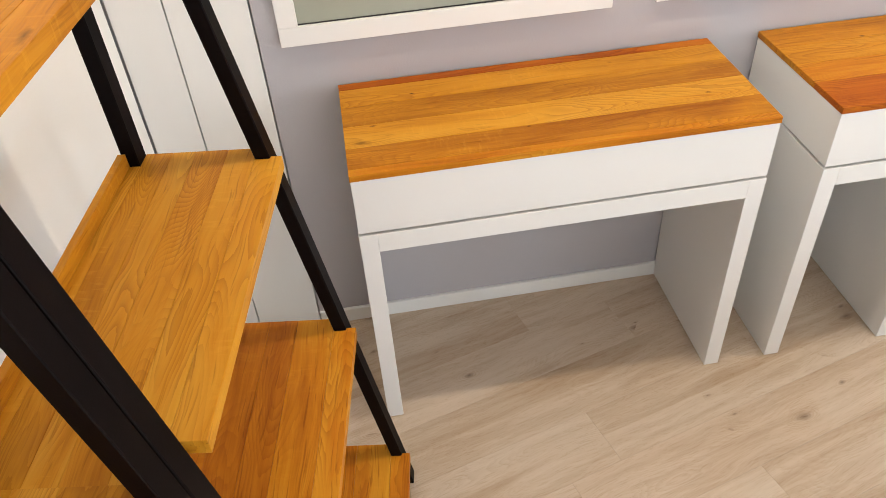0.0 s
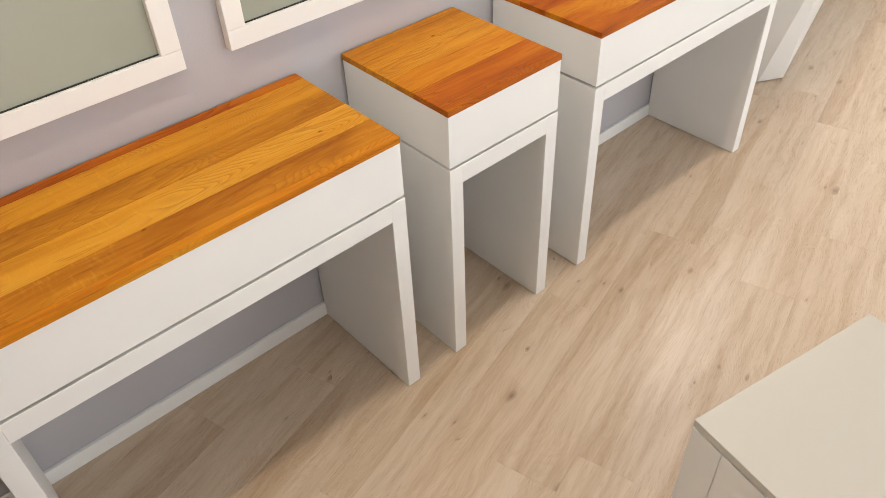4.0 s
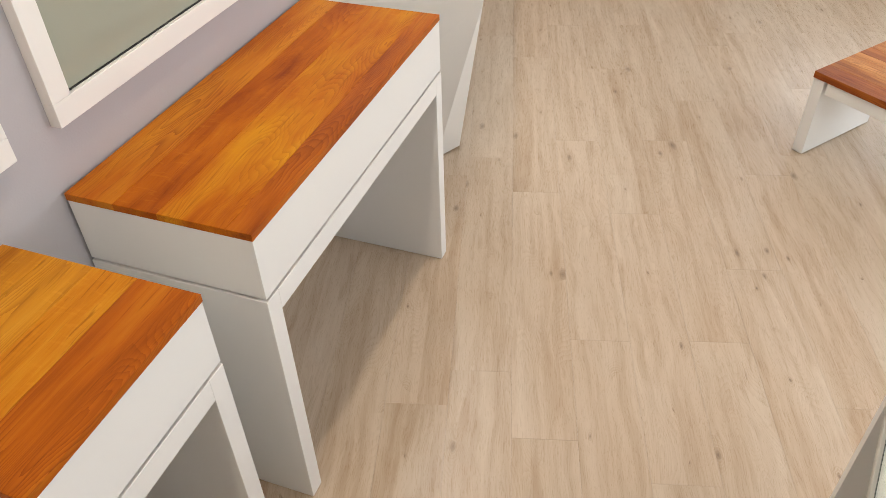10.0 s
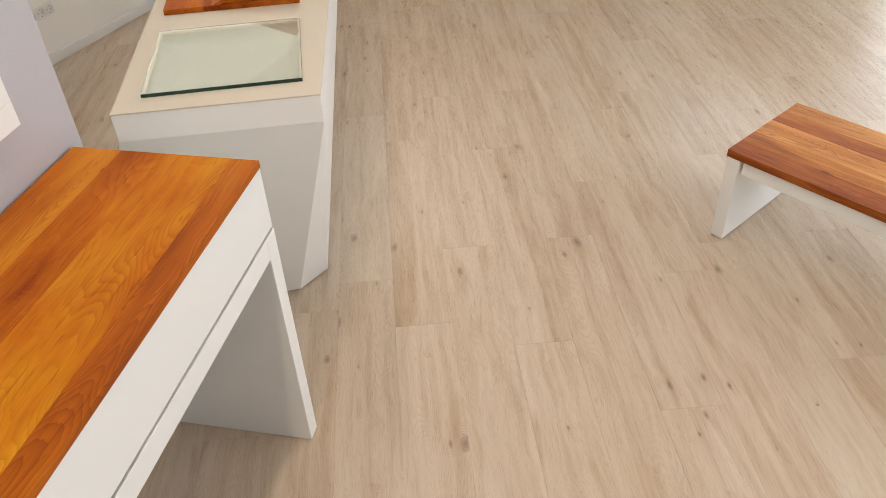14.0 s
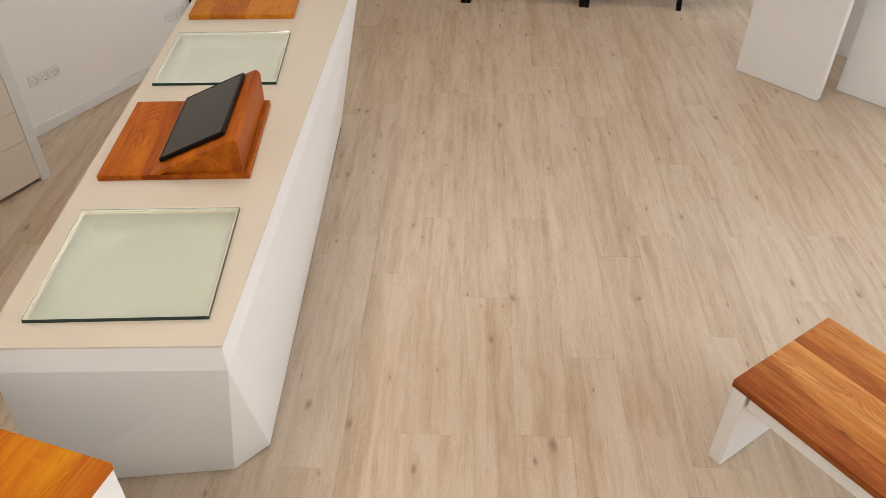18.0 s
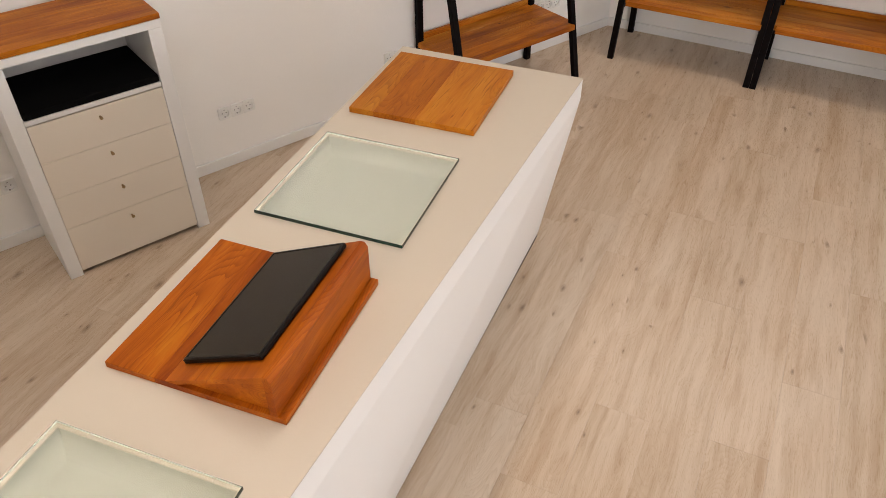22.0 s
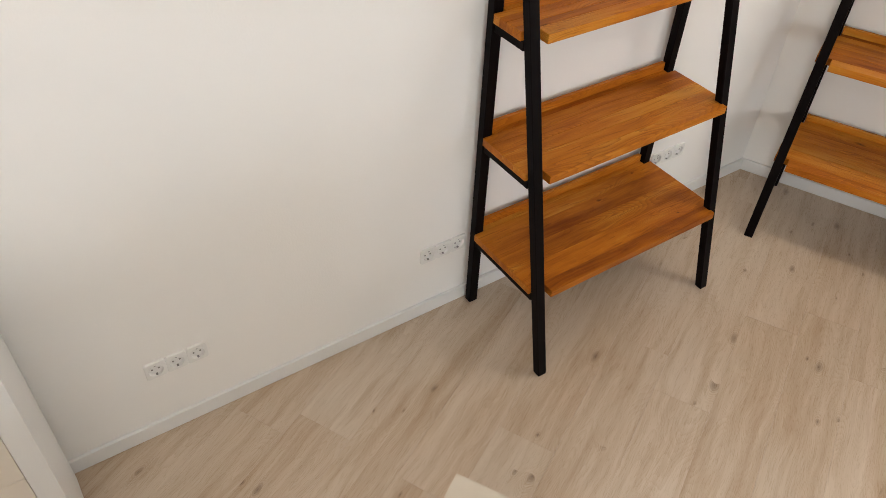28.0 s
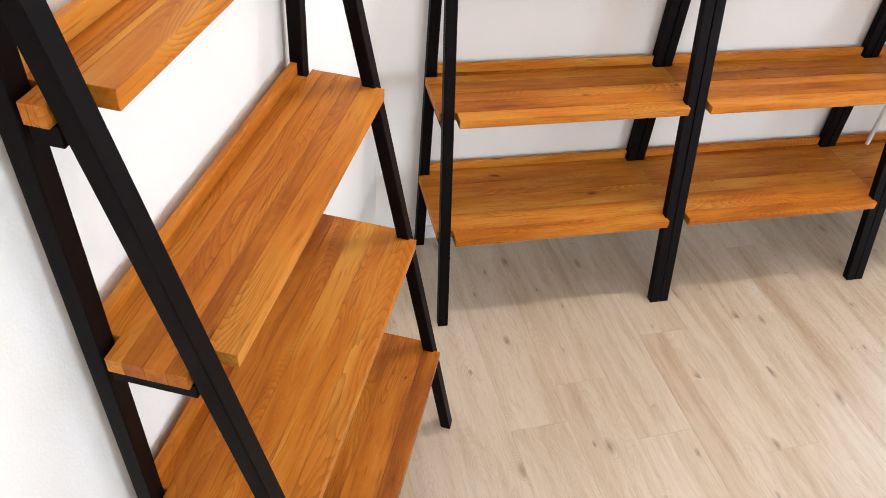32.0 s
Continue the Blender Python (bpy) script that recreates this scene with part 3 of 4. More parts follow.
console(1.848, 3.012, 1.547, 2.032, "white lacquered console with reddish oak top near the counter", seed=8, cut=[(0.13, OAK_RED), (0.36, OAK_DEEP), (0.24, OAK_DEEP), (0.27, OAK_RED)])

# ---- framed panels on the grey wall ----


def framed(x0, x1):
    z0, z1 = 1.138, 2.15
    ob = thing("picture_frame", pose(x0, GREY_Y - 0.03, z0), "white framed pale green panel on the grey wall", "picture frame", "framed panels on the wall")
    w, h, b = x1 - x0, z1 - z0, 0.056
    for a in ((0, 0, 0, w, 0.03, b), (0, 0, h - b, w, 0.03, h), (0, 0, b, b, 0.03, h - b), (w - b, 0, b, w, 0.03, h - b)):
        part("frame_bar", bx(*a, bevel=0.002), WHITE, ob)
    part("panel", bx(b - 0.004, 0.017, b - 0.004, w - b + 0.004, 0.023, h - b + 0.004), PANE, ob)
    # dark strip that paints the shade along the panel's lower edge
    part("painted_shadow_line", bx(b, 0.012, b, w - b, 0.016, b + 0.0028), DARK, ob)


framed(-0.272, 0.698)
framed(0.832, 1.76)
framed(1.891, 2.862)

# ---- ladder shelves ----
LEVELS = (0.367, 0.793, 1.229, 1.665)


def ladder_shelf(m, width, label, seed, oak=SHELF_OAK, depth=0.473, slope=0.225, rear=0.006, levels=LEVELS, over=0.02, inner=0.052, H=1.85, lw=0.037):
    def lean(z):
        return slope * z

    ob = thing("ladder_shelf", m, label, "shelf", "ladder shelves")
    ld = 0.032
    for x in (0, width - lw):
        bm = bmesh.new()
        vs = [bm.verts.new(c) for c in ((x, 0, 0), (x + lw, 0, 0), (x + lw, ld, 0), (x, ld, 0), (x, lean(H), H), (x + lw, lean(H), H), (x + lw, lean(H) + ld, H), (x, lean(H) + ld, H))]
        for f in ((3, 2, 1, 0), (4, 5, 6, 7), (0, 1, 5, 4), (1, 2, 6, 5), (2, 3, 7, 6), (3, 0, 4, 7)):
            bm.faces.new([vs[i] for i in f])
        bmesh.ops.bevel(bm, geom=list(bm.edges), offset=0.002, segments=1, affect='EDGES')
        part("front_leg", bm, BLACK, ob)
        yt = depth + rear * H
        back = slab([(depth - ld, 0), (depth, 0), (yt, H), (yt - ld, H)], x, x + lw)
        bmesh.ops.bevel(back, geom=list(back.edges), offset=0.002, segments=1, affect='EDGES')
        part("rear_leg", back, BLACK, ob)
        part("top_rail", bx(x + 0.002, lean(H) + 0.01, H - 0.04, x + lw - 0.002, yt - 0.01, H - 0.004, bevel=0.002), BLACK, ob)
        for z in levels:
            part("side_rail", bx(x + 0.004, lean(z) + ld - 0.003, z - 0.062, x + lw - 0.004, depth - ld + 0.002, z - 0.032, bevel=0.0015), BLACK, ob)
    rng = random.Random(seed)
    for i, z in enumerate(levels):
        board = part("shelf_board", bx(0.05, lean(z) + ld + 0.02, z - 0.0318, width - 0.05, depth - ld - 0.02, z - 0.03), DARK, ob)
        yf, yb = lean(z) - over, depth + 0.004
        n = 3 if i > 2 else 4
        yr = depth - ld - 0.001
        cuts = [yf, lean(z) + ld + 0.001] + [lean(z) + ld + (yr - lean(z) - ld) * (k + 0.25 * rng.random()) / n for k in range(1, n)] + [yr, yb]
        for k in range(len(cuts) - 1):
            a, b = cuts[k], cuts[k + 1]
            inset = inner if k == 0 else lw + 0.002 if k == len(cuts) - 2 else -0.006
            far_in = lw * 0.8 if k == 0 and over < 0.03 else inset if k in (0, len(cuts) - 2) else 0.001
            # golden oak boards below 1 m take orange oak, which paints their shade
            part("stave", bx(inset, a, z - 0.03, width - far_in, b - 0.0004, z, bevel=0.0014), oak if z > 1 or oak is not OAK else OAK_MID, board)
        part("back_upstand", bx(lw + 0.003, yb - 0.016, z + 0.0005, width - lw - 0.003, yb, z + 0.032, bevel=0.0015), oak, ob)
    return ob


ladder_shelf(axes(tuple(ux * 5.619 + uy * 4.459), ux, uy), 0.8985, "black steel ladder shelf with oak boards on white wall", 11)
for k, wd in enumerate((0.9005, 0.9005, 0.727)):
    ladder_shelf(axes(tuple(SB_O + SB_X * (0.903 * k)), SB_X, SB_Y), wd, "black steel ladder shelf with oak boards in a row", 21 + k, depth=0.488, slope=0.238, rear=0.014)
o = Vector((-0.191, 0.534, 0))
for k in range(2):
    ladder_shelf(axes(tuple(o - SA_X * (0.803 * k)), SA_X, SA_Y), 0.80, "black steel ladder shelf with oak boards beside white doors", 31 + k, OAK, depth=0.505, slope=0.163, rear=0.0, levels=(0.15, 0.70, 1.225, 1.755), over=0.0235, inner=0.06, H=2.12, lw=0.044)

# ---- counter ----
ct = thing("counter", pose(0, 0, 0), "long cream painted counter with slanting faceted sides", "counter")
TOPQ = [(3.360, 1.508), (5.653, 2.140), (5.430, 2.800), (3.180, 2.030)]
BASEQ = [(3.628, 1.811), (3.758, 1.743), (5.885, 2.405), (5.76, 2.86), (3.374, 2.395)]


bm = bmesh.new()
r0 = [bm.verts.new((x, y, 0.006)) for x, y in BASEQ]
r2 = [bm.verts.new((x, y, 0.902)) for x, y in TOPQ]
r3 = [bm.verts.new((x, y, 0.9805)) for x, y in TOPQ]
bm.faces.new((r0[0], r0[1], r2[0]))
for i, j, k, q in ((1, 2, 0, 1), (2, 3, 1, 2), (3, 4, 2, 3), (4, 0, 3, 0)):
    bm.faces.new((r0[i], r0[j], r2[q], r2[k]))
for i in range(4):
    j = (i + 1) % 4
    bm.faces.new((r2[i], r2[j], r3[j], r3[i]))
bm.faces.new(r0[::-1])
bmesh.ops.bevel(bm, geom=list(bm.edges), offset=0.0012, segments=1, affect='EDGES')
part("body", bm, WHITE, ct, "white painted slanting body")
bm = bmesh.new()
prism(bm, [(4.7 + (x - 4.7) * 0.99, 2.2 + (y - 2.2) * 0.97) for x, y in BASEQ], 0.0, 0.0055)
part("plinth", bm, DARK, ct)
CT = 0.985

CA = radians(20.0)
cx, cy = Vector((math.cos(CA), math.sin(CA), 0)), Vector((-math.sin(CA), math.cos(CA), 0))


def on_counter(x, y, z=CT):
    return axes((x, y, z), cx, cy)


PLATES = [(3.426, 1.580, 0.437, 0.437, "thick square green glass plate over a shallow counter case"), (4.548, 1.984, 0.438, 0.440, "thick square glass plate between display stand and wooden board")]
RIM, WELL = 0.008, 0.044
bm = bmesh.new()
loops = [TOPQ]
for x, y, w, d, _ in PLATES:
    loops.append([tuple((Vector((x, y, 0)) + cx * a + cy * c).xy) for a, c in ((RIM, RIM), (w - RIM, RIM), (w - RIM, d - RIM), (RIM, d - RIM))])
edges = []
for lp in loops:
    vs = [bm.verts.new((x, y, 0.981)) for x, y in lp]
    edges += [bm.edges.new((vs[i], vs[(i + 1) % 4])) for i in range(4)]
bmesh.ops.triangle_fill(bm, use_beauty=True, edges=edges, normal=(0, 0, 1))
ext = bmesh.ops.extrude_face_region(bm, geom=list(bm.faces))
for v in ext["geom"]:
    if isinstance(v, bmesh.types.BMVert):
        v.co.z = CT
part("worktop", bm, COUNTER_WHITE, ct, "cream worktop with two shallow display wells")


def glass_plate(x, y, w, d, label):
    m = on_counter(x, y, 0)
    # shallow case under the plate: pale walls that round into a lined bottom
    z0, z1, r = 0.981 - WELL, 0.9808, 0.045
    a, e, f, g = RIM, w - RIM, RIM, d - RIM
    rings = []
    for k in range(9):
        th = math.pi / 2 * k / 8
        q, z = r * (1 - math.cos(th)), z1 - (z1 - z0 - 0.0005) * math.sin(th)
        rings.append([m @ Vector((x, y, z)) for x, y in ((a + q, f + q), (e - q, f + q), (e - q, g - q), (a + q, g - q))])
    rings.insert(0, [m @ Vector((x, y, z1)) for x, y in ((a - 0.004, f - 0.004), (e + 0.004, f - 0.004), (e + 0.004, g + 0.004), (a - 0.004, g + 0.004))])
    rings += [[m @ Vector((x, y, z)) for x, y in ((a + r - 0.01, f + r - 0.01), (e - r + 0.01, f + r - 0.01), (e - r + 0.01, g - r + 0.01), (a + r - 0.01, g - r + 0.01))] for z in (z0 - 0.004,)]
    part("case_wall", loft(bmesh.new(), rings, False), FELT, ct, "pale rounded wall of the shallow case")
    part("case_bottom", box(bmesh.new(), a + r - 0.001, f + r - 0.001, z0 - 0.006, e - r + 0.001, g - r + 0.001, z0 + 0.001, 0, m), FELT, ct, "pale green lining of the shallow case")
    ob = thing("glass_plate", on_counter(x, y, CT + 0.0005), label, "glass plate", "glass plates on the counter")
    pn = part("pane", bx(0.0008, 0.0008, 0.0055, w - 0.0008, d - 0.0008, 0.011), GLASS, ob)
    pn.visible_shadow = False
    # one green glass all round; how light leaves each edge is put into its colour
    for q, mt, lb in (((0, 0, 0.0006, w, 0.0006, 0.0102), GLASS_EDGE, "dark green"), ((0, 0.0007, 0.0006, 0.0006, d - 0.0007, 0.0102), GLASS_EDGE, "dark green"), ((w - 0.0006, 0.0007, 0.0006, w, d - 0.0007, 0.0102), LIT_GLASS_EDGE, "pale green"), ((0, d - 0.0006, 0.0006, w, d, 0.0102), LIT_GLASS_EDGE, "pale green")):
        part("ground_edge", bx(*q), mt, ob, lb + " cut glass edge")
    return ob


for plate in PLATES:
    glass_plate(*plate)

# wooden board
ob = thing("wooden_board", on_counter(5.098, 2.190, CT), "square reddish oak board lying on the counter", "board")
staves(ob, 0, 0.438, 0, 0.431, 0.0005, 0.02, 3, BOARD_OAK, 4, cut=[(0.46, BOARD_OAK), (0.34, BOARD_OAK), (0.20, BOARD_OAK)])

# display stand with a screen
st = thing("display_stand", on_counter(3.986, 1.781, CT), "oak counter stand with a sloping dark screen", "display stand")
staves(st, 0, 0.452, 0, 0.446, 0.0005, 0.018, 3, OAK_RED, 9, name="base_stave")
SW = 0.447
y_front, y_toe, z_ap, z_b = 0.018, 0.29, 0.132, 0.0185
sl = math.atan2(z_ap - z_b, y_toe - y_front - 0.02)


part("slope_board", slab([(y_toe, z_b), (y_toe - 0.028, z_b), (y_front + 0.018, z_ap - 0.016), (y_front + 0.018, z_ap)], 0.0, SW), OAK_RED, st)
part("front_board", slab([(y_front, z_b), (y_front + 0.0175, z_b), (y_front + 0.0175, z_ap), (y_front + 0.008, z_ap), (y_front, z_ap - 0.012)], 0.0, SW), OAK_RED, st, "chamfered oak front board with cathedral grain")
for x0 in (0.012, SW - 0.026):
    part("end_cheek", slab([(y_toe - 0.03, z_b), (y_front + 0.018, z_b), (y_front + 0.018, z_ap - 0.017)], x0, x0 + 0.014), OAK_RED, st)
ms = pose(0.046, y_toe - 0.004, z_b + 0.003, -math.degrees(sl), 0, 0)
tl, tw = 0.38, 0.225
part("tablet", box(bmesh.new(), 0, -tw - 0.022, 0.002, tl, -0.022, 0.013, 0.002, ms), BLACK_PLASTIC, st, "flat black tablet")
bm = bmesh.new()
for a in ((0.002, -tw - 0.020, tl - 0.002, -tw - 0.015), (0.002, -0.029, tl - 0.002, -0.024), (0.002, -tw - 0.015, 0.007, -0.029), (tl - 0.007, -tw - 0.015, tl - 0.002, -0.029)):
    box(bm, a[0], a[1], 0.0131, a[2], a[3], 0.0148, 0.0005, ms)
part("bezel", bm, BLACK_PLASTIC, st)
part("screen", box(bmesh.new(), 0.0075, -tw - 0.0145, 0.0131, tl - 0.0075, -0.0295, 0.0138, 0.0, ms), SCREEN, st, "dark glossy screen")

# ---- drawer cabinet ----
cab = thing("drawer_cabinet", axes(tuple(ux * 3.4585 + uy * 4.552), ux, uy), "white four-drawer cabinet with black niche and oak top", "cabinet")
W, D, H = 0.650, 0.374, 1.021
part("side_panel", bx(0, 0, 0, 0.055, D, H - 0.034, bevel=0.0015), WHITE, cab)
part("side_panel", bx(W - 0.055, 0, 0, W, D, H - 0.034, bevel=0.0015), WHITE, cab)
part("top_panel", bx(0, 0, H - 0.0335, W, D, H, bevel=0.0015), WHITE, cab)
part("niche_floor", bx(0.056, 0.004, 0.745, W - 0.056, D, 0.765, bevel=0.001), WHITE, cab)
part("back_panel", bx(0.056, D - 0.012, 0.02, W - 0.056, D - 0.002, H - 0.034), WHITE, cab)
part("black_mat", bx(0.057, 0.003, 0.7655, W - 0.057, D - 0.013, 0.797, bevel=0.009), VELVET, cab, "deep black velvet pad inside the niche")
zs = [0.022, 0.248, 0.406, 0.573, 0.740]
for a, b in zip(zs, zs[1:]):
    dr = part("drawer", bx(0.0565, 0.003, a + 0.0008, W - 0.0565, 0.021, b - 0.0008, bevel=0.0008), DRAWER_CREAM, cab, "cream drawer front")
    zk = b - 0.042
    bm = bmesh.new()
    tube(bm, (W / 2, 0.003, zk), (W / 2, -0.012, zk), 0.0042)
    tube(bm, (W / 2, -0.012, zk), (W / 2, -0.017, zk), 0.0068)
    part("knob", bm, BRASS, dr, "small dull brass knob")
    part("drawer_side", bx(0.063, 0.0215, a + 0.01, W - 0.063, D - 0.013, b - 0.004), DARK, cab)
tp = part("tabletop", bx(0.005, 0.005, H + 0.0005, W - 0.005, D - 0.005, H + 0.003), DARK, cab)
staves(tp, -0.002, W + 0.002, -0.004, D, H + 0.003, H + 0.025, 3, OAK_MID, 12)

# ---- sockets ----


def sockets(u, z=0.302):
    ob = thing("power_socket", axes(tuple(ux * u + uy * (WALL_V - 0.009) + Vector((0, 0, z))), ux, uy), "white triple power socket on the white wall", "socket", "power sockets")
    wds, seg = 0.0667, 32
    for k in (-1, 0, 1):
        c = k * wds
        bm = bmesh.new()
        rings = []
        for r, y, square in ((0.0332, 0.009, True), (0.0332, 0.001, True), (0.0322, 0.0, True), (0.0242, -0.0002, False), (0.0234, -0.0012, False), (0.0226, -0.0002, False), (0.0214, 0.0086, False)):
            ring = []
            for i in range(seg):
                th = 2 * math.pi * (i + 0.5) / seg
                q = r / max(abs(math.cos(th)), abs(math.sin(th))) if square else r
                ring.append((c + q * math.cos(th), y, q * math.sin(th)))
            rings.append(ring)
        loft(bm, rings)
        ins = part("socket_insert", bm, SOCKET, ob)
        for dx in (-0.0108, 0.0108):
            part("contact_hole", tube(bmesh.new(), (c + dx, 0.0068, 0), (c + dx, 0.0085, 0), 0.0030, 10), CLIP, ins)
        for dz in (-0.0201, 0.0201):
            part("earth_clip", bx(c - 0.003, 0.0005, dz - 0.0012, c + 0.003, 0.0084, dz + 0.0012), CLIP, ins)
    return ob


for u in (3.336, 4.502, 5.513, 6.695):
    sockets(u)

# ---- bench ----
bo = Vector((4.198, 0.266, 0))
bX = Vector((-0.609, -0.793, 0)).normalized()
bY = Vector((-bX.y, bX.x, 0))
bench = thing("bench", axes(tuple(bo), bX, bY), "low white bench with an oak plank seat", "bench")
BL, BW, BH = 1.65, 0.505, 0.402
seat = part("seat", bx(0.01, 0.01, BH - 0.0325, BL - 0.01, BW - 0.01, BH - 0.03), DARK, bench)
staves(seat, 0, BL, 0, BW, BH - 0.03, BH, 5, BENCH_OAK, 7)
part("apron", bx(0.066, 0.012, BH - 0.09, BL - 0.066, BW - 0.012, BH - 0.033, bevel=0.0015), WHITE, bench)
for x in (0.004, BL - 0.056):
    part("leg", bx(x, 0.004, 0.004, x + 0.052, BW - 0.004, BH - 0.033, bevel=0.0015), WHITE, bench)
    part("foot_glide", bx(x + 0.006, 0.012, 0, x + 0.046, BW - 0.012, 0.0045), DARK, bench)

# ---- white tables near the walkway ----


def white_table(x, y, rz, w, d, h, label):
    ob = thing("white_table", pose(x, y, 0, 0, 0, rz), label, "table", "plain white tables")
    part("tabletop", bx(0, -d, h - 0.022, w, 0, h, bevel=0.0015), TABLE_WHITE, ob)
    part("shadow_gap", bx(0.006, -d + 0.006, h - 0.028, w - 0.006, -0.006, h - 0.0225), DARK, ob)
    part("corner_panel", bx(0.0, -0.085, 0, 0.05, 0, h - 0.028, bevel=0.0012), WHITE, ob)
    part("side_panel", bx(0.0, -d, 0, 0.05, -0.0865, h - 0.028, bevel=0.0012), WHITE, ob)
    part("side_panel", bx(w - 0.05, -d, 0, w, 0, h - 0.028, bevel=0.0015), WHITE, ob)
    part("back_panel", bx(0.051, -0.35, 0, w - 0.051, -0.33, h - 0.028), WHITE, ob)
    return ob


white_table(1.050, 0.605, -11.2, 0.588, 0.60, 0.68, "plain white lacquered table standing in the shop")
white_table(1.602, 0.318, -11.7, 0.566, 0.58, 0.68, "second plain white lacquered table with a glass plate")
m2 = pose(1.602, 0.318, 0.68, 0, 0, -11.7) @ Matrix.Translation((0.008, -0.428, 0.0005))
gp = thing("glass_plate", m2, "clear glass plate lying on a white table", "glass plate")
pn = part("pane", bx(0.0008, 0.0008, 0, 0.5192, 0.4192, 0.009), GLASS, gp)
pn.visible_shadow = False
for q in ((0, 0, 0.0004, 0.52, 0.0006, 0.0086), (0, 0.4194, 0.0004, 0.52, 0.42, 0.0086), (0, 0.0007, 0.0004, 0.0006, 0.4193, 0.0086), (0.5194, 0.0007, 0.0004, 0.52, 0.4193, 0.0086)):
    part("ground_edge", bx(*q), GLASS_EDGE, gp, "dark green cut glass edge")

# far consoles by the window
for k, (px_, py_) in enumerate(((7.083, -0.24), (6.995, -0.848))):
    q = Vector((0.513, 0.858, 0))
    xx = Vector((0.858, -0.513, 0))
    console(0, 0.78, 0, 0.562, "white lacquered console with an oak top near the shop window", axes((px_, py_, 0), xx, q), "consoles near the window", 40 + k)

# perforated stand and heating pipes by the shelves
o = SB_O + SB_X * 2.535
peg = thing("pegboard_panel", axes(tuple(o), SB_X, SB_Y), "white perforated panel in a black steel frame beside shelves", "pegboard")
tilt = pose(0, 0, 0, -12.0)
part("leg", box(bmesh.new(), 0.78, 0, 0.008, 0.817, 0.032, 1.85, 0.002, tilt), BLACK, peg)
part("rear_leg", bx(0.78, 0.44, 0, 0.817, 0.472, 1.85, bevel=0.002), BLACK, peg)
part("top_rail", bx(0.782, 0.41, 1.80, 0.815, 0.4395, 1.836, bevel=0.002), BLACK, peg)
for z in (0.17, 0.90):
    part("rail", box(bmesh.new(), 0.001, 0.002, z, 0.779, 0.032, z + 0.036, 0.002, tilt), BLACK, peg)
part("panel", box(bmesh.new(), 0.001, 0.012, 0.207, 0.779, 0.016, 0.899, 0, tilt), GREY_METAL, peg)
bm = bmesh.new()
for i in range(18):
    for j in range(16):
        c = (0.05 + i * 0.04, 0.235 + j * 0.04)
        bm.faces.new([bm.verts.new(tilt @ Vector((c[0] + 0.008 * math.cos(k * math.pi / 4), 0.0112, c[1] + 0.008 * math.sin(k * math.pi / 4)))) for k in range(8)])
tagged(part("punched_holes", bm, DARK, peg), kind="stuff")
for dd in (1.998, 2.398):
    p = SB_O + SB_X * dd + SB_Y * 0.455
    pp = thing("heating_pipe", pose(p.x, p.y, 0), "slim white heating pipe with a dark valve", "pipe", "heating pipes")
    part("pipe", tube(tube(bmesh.new(), (0, 0, 0), (0, 0, 0.055), 0.0095), (0, 0, 0.125), (0, 0, 0.62), 0.0095), PIPE, pp)
    part("valve", tube(bmesh.new(), (0, 0, 0.055), (0, 0, 0.125), 0.015), DARK, pp, "dark grey valve collar")

# ---- floor planks ----
PA = radians(15.5)
fx, fy = Vector((math.cos(PA), math.sin(PA), 0)), Vector((-math.sin(PA), math.cos(PA), 0))
PL, PW = 1.30, 0.2056
ROOM = [corner_sw, corner_s, corner_se, corner_ne, tuple(back_l.xy), (back_l.x + 0.4, GREY_Y + 0.14), (GREY_R, GREY_Y), (corner_nw[0], GREY_Y)]


def in_room(x, y):
    inside = False
    for (xa, ya), (xb, yb) in zip(ROOM, ROOM[1:] + ROOM[:1]):
        if (ya > y) != (yb > y) and x < xa + (y - ya) * (xb - xa) / (yb - ya):
            inside = not inside
    return inside


def stretch_inside(p):
    """The part of a plank's length that lies in the room or just under its walls."""
    n = 48
    ok = []
    for k in range(n + 1):
        q = p + fx * (PL * k / n) + fy * (PW / 2)
        if any(in_room(q.x + dx, q.y + dy) for dx, dy in ((0, 0), (0.09, 0), (-0.09, 0), (0, 0.09), (0, -0.09))):
            ok.append(k)
    return (ok[0] * PL / n, ok[-1] * PL / n) if len(ok) > 1 else None


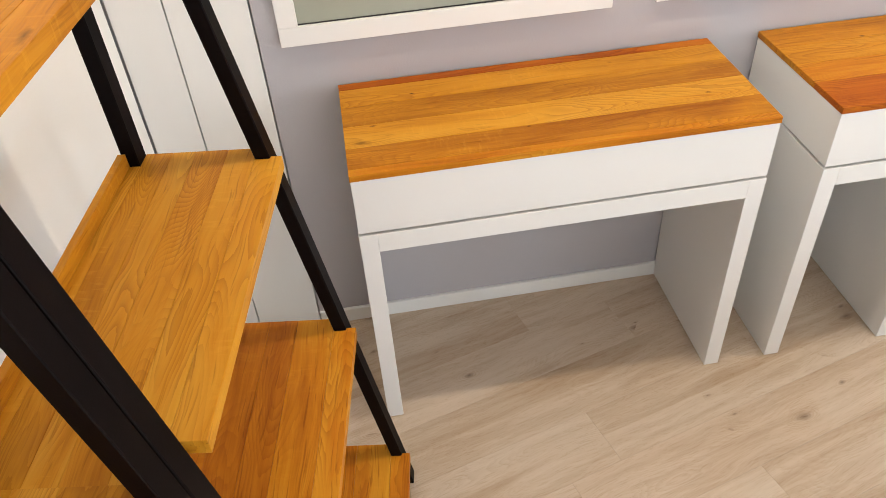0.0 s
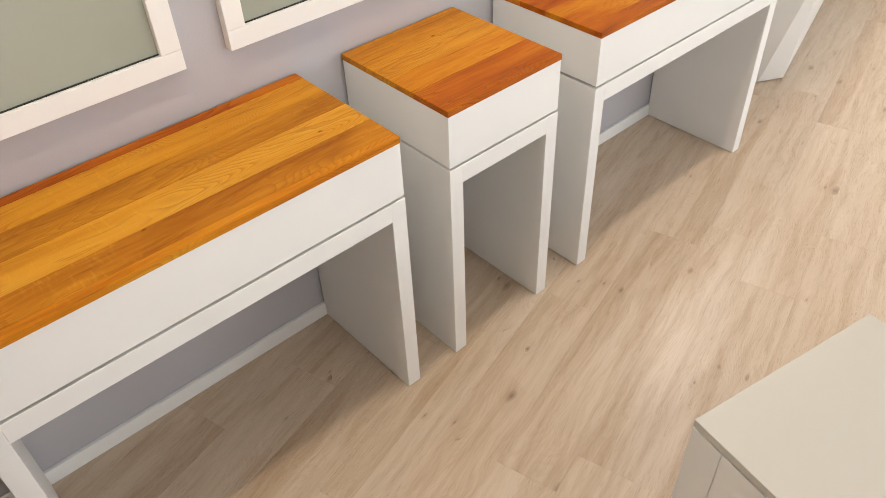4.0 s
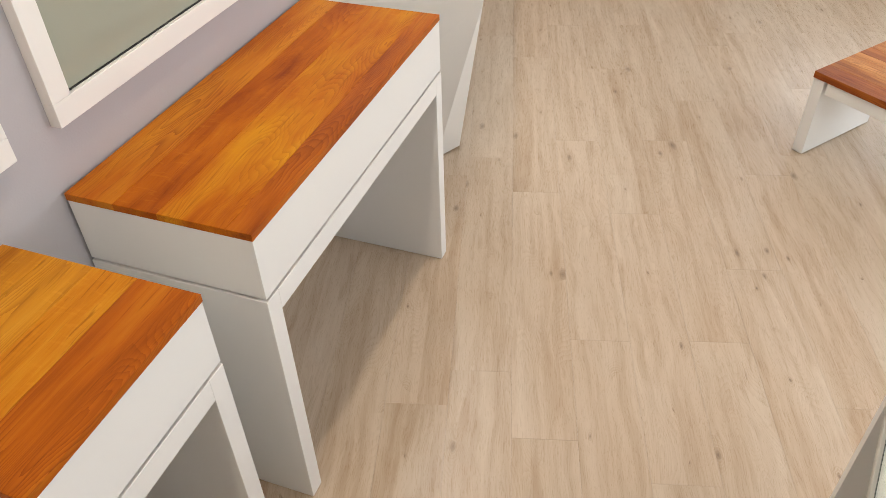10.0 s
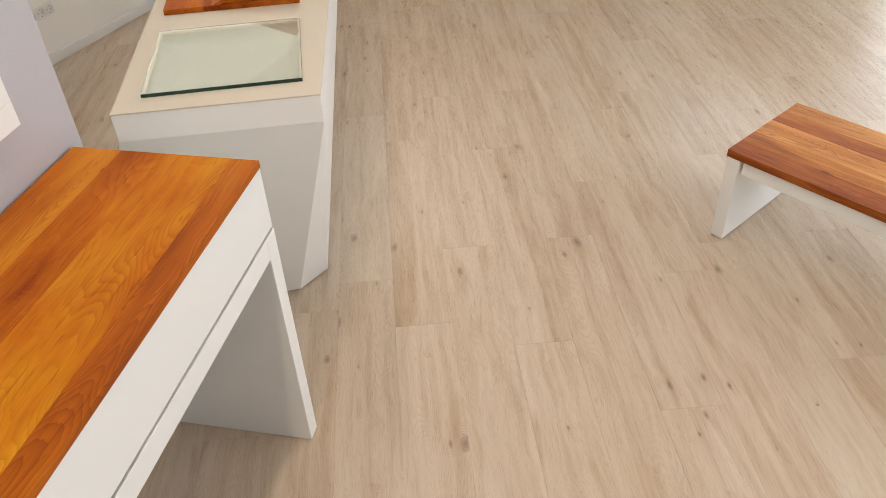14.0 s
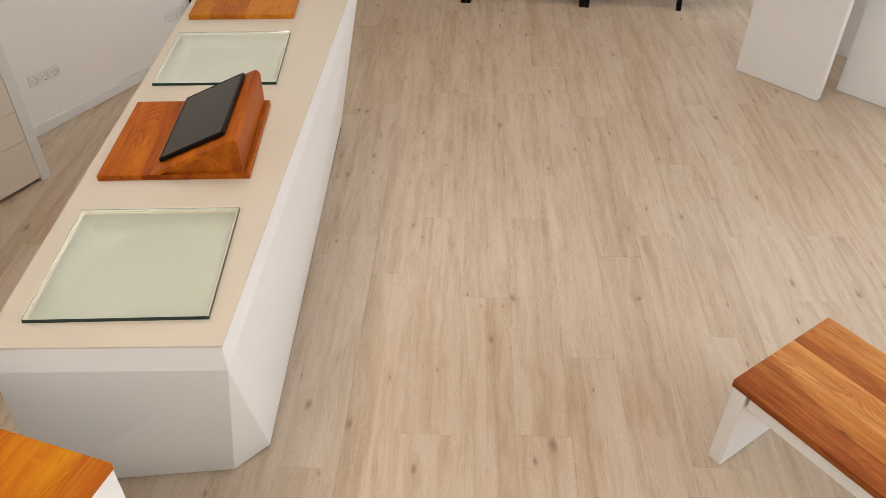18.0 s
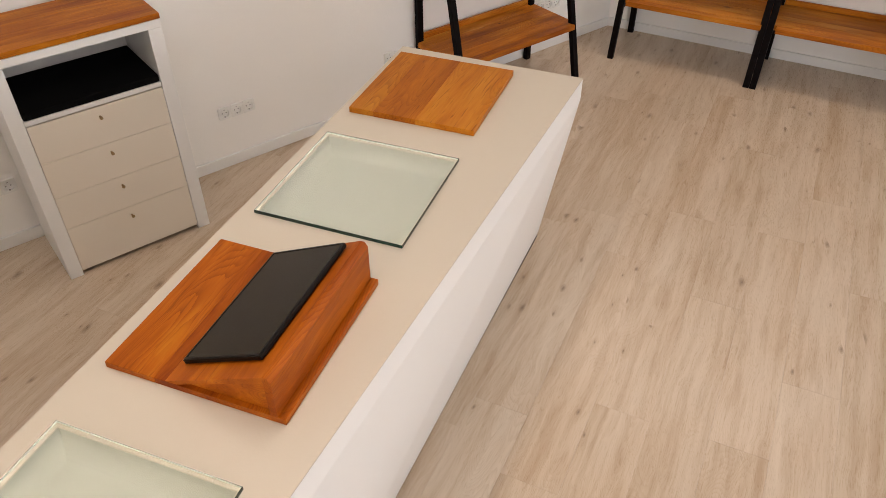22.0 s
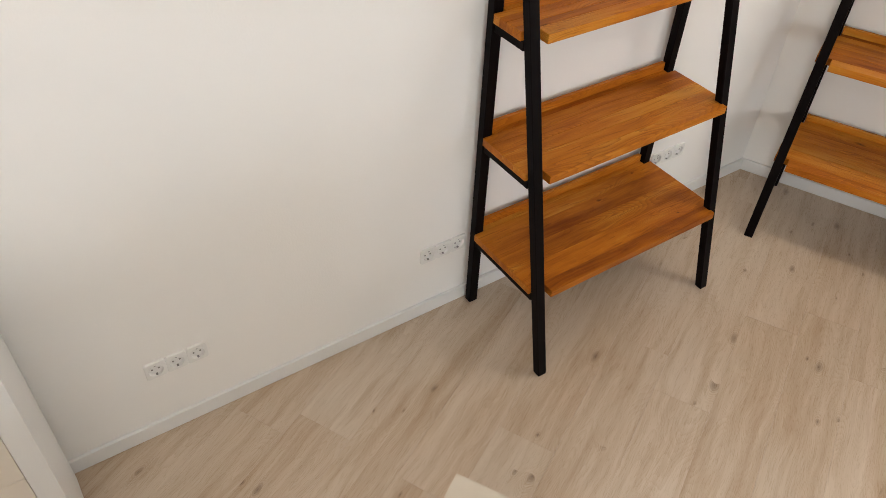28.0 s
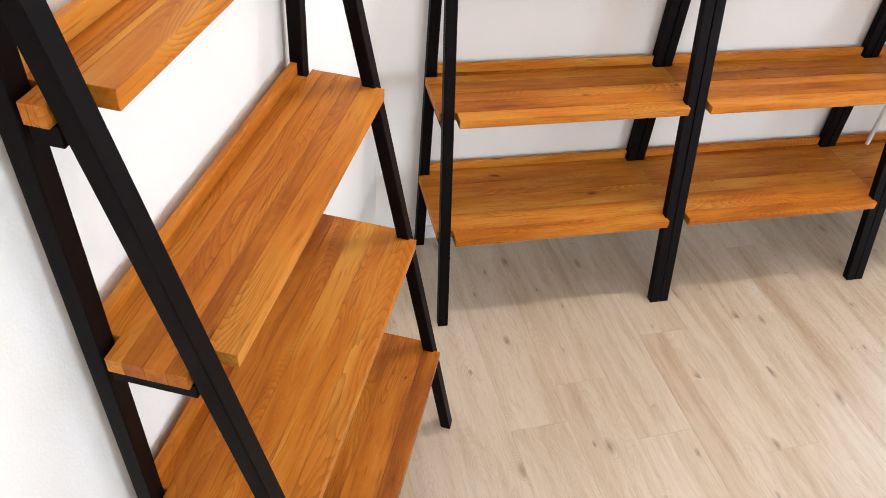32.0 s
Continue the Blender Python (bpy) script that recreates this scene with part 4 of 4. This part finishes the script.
bm = bmesh.new()
prism(bm, ROOM, -0.119, -0.004)
floor = solid("floor", bm, SUBFLOOR, None, "pale washed oak plank floor with knots", "floor", "structure")
bm = bx(0.0002, 0.0002, -0.0035, PL - 0.0002, PW - 0.0002, 0.0, bevel=0.0004)
plank_mesh = finish("plank", bm, FLOOR_OAK)
rng = random.Random(5)
spots = []
for r in range(-30, 45):
    off = {0: 2.86, -1: 3.595, -3: 3.258, 2: 2.70}.get(r, rng.random() * PL) % PL
    for c in range(-6, 12):
        p = fx * (c * PL + off) + fy * (r * PW + 0.011)
        mid_p = p + fx * (PL / 2)
        span = stretch_inside(p)
        if span:
            whole = span[0] < 0.001 and span[1] > PL - 0.001
            far = 2.0 if not whole else 0.0 if (-1.2 < mid_p.x < 8.3 and -1.9 < mid_p.y < 4.9) else 1.0
            spots.append((far, abs(mid_p.y - 0.9 - 0.28 * mid_p.x), p, span))
spots.sort(key=lambda s: (s[0], s[1]))
for far, _, p, (s0, s1) in spots[:300]:
    # planks along the walls are sawn off under the skirting
    ob = new("plank", plank_mesh if far < 2 else finish("plank", bx(s0 + 0.0002, 0.0002, -0.0035, s1 - 0.0002, PW - 0.0002, 0.0, bevel=0.0004), FLOOR_OAK))
    ob.parent = floor
    ob.matrix_world = axes(tuple(p), fx, fy)
verts, faces = [], []
for _, _, p, (s0, s1) in spots[300:]:
    b = len(verts)
    for z in (-0.0035, 0.0):
        for a, w in ((s0 + 0.0002, 0.0002), (s1 - 0.0002, 0.0002), (s1 - 0.0002, PW - 0.0002), (s0 + 0.0002, PW - 0.0002)):
            verts.append((p.dot(fx) + a, p.dot(fy) - 0.011 + w, z))
    faces += [(b + 4, b + 5, b + 6, b + 7), (b, b + 1, b + 5, b + 4), (b + 1, b + 2, b + 6, b + 5), (b + 2, b + 3, b + 7, b + 6), (b + 3, b, b + 4, b + 7)]
me = bpy.data.meshes.new("far_planks")
me.from_pydata(verts, [], faces)
me.materials.append(FLOOR_OAK)
fp = new("far_planks", me)
fp.parent = floor
fp.matrix_world = axes(tuple(fy * 0.011), fx, fy)
tagged(fp, kind="stuff")
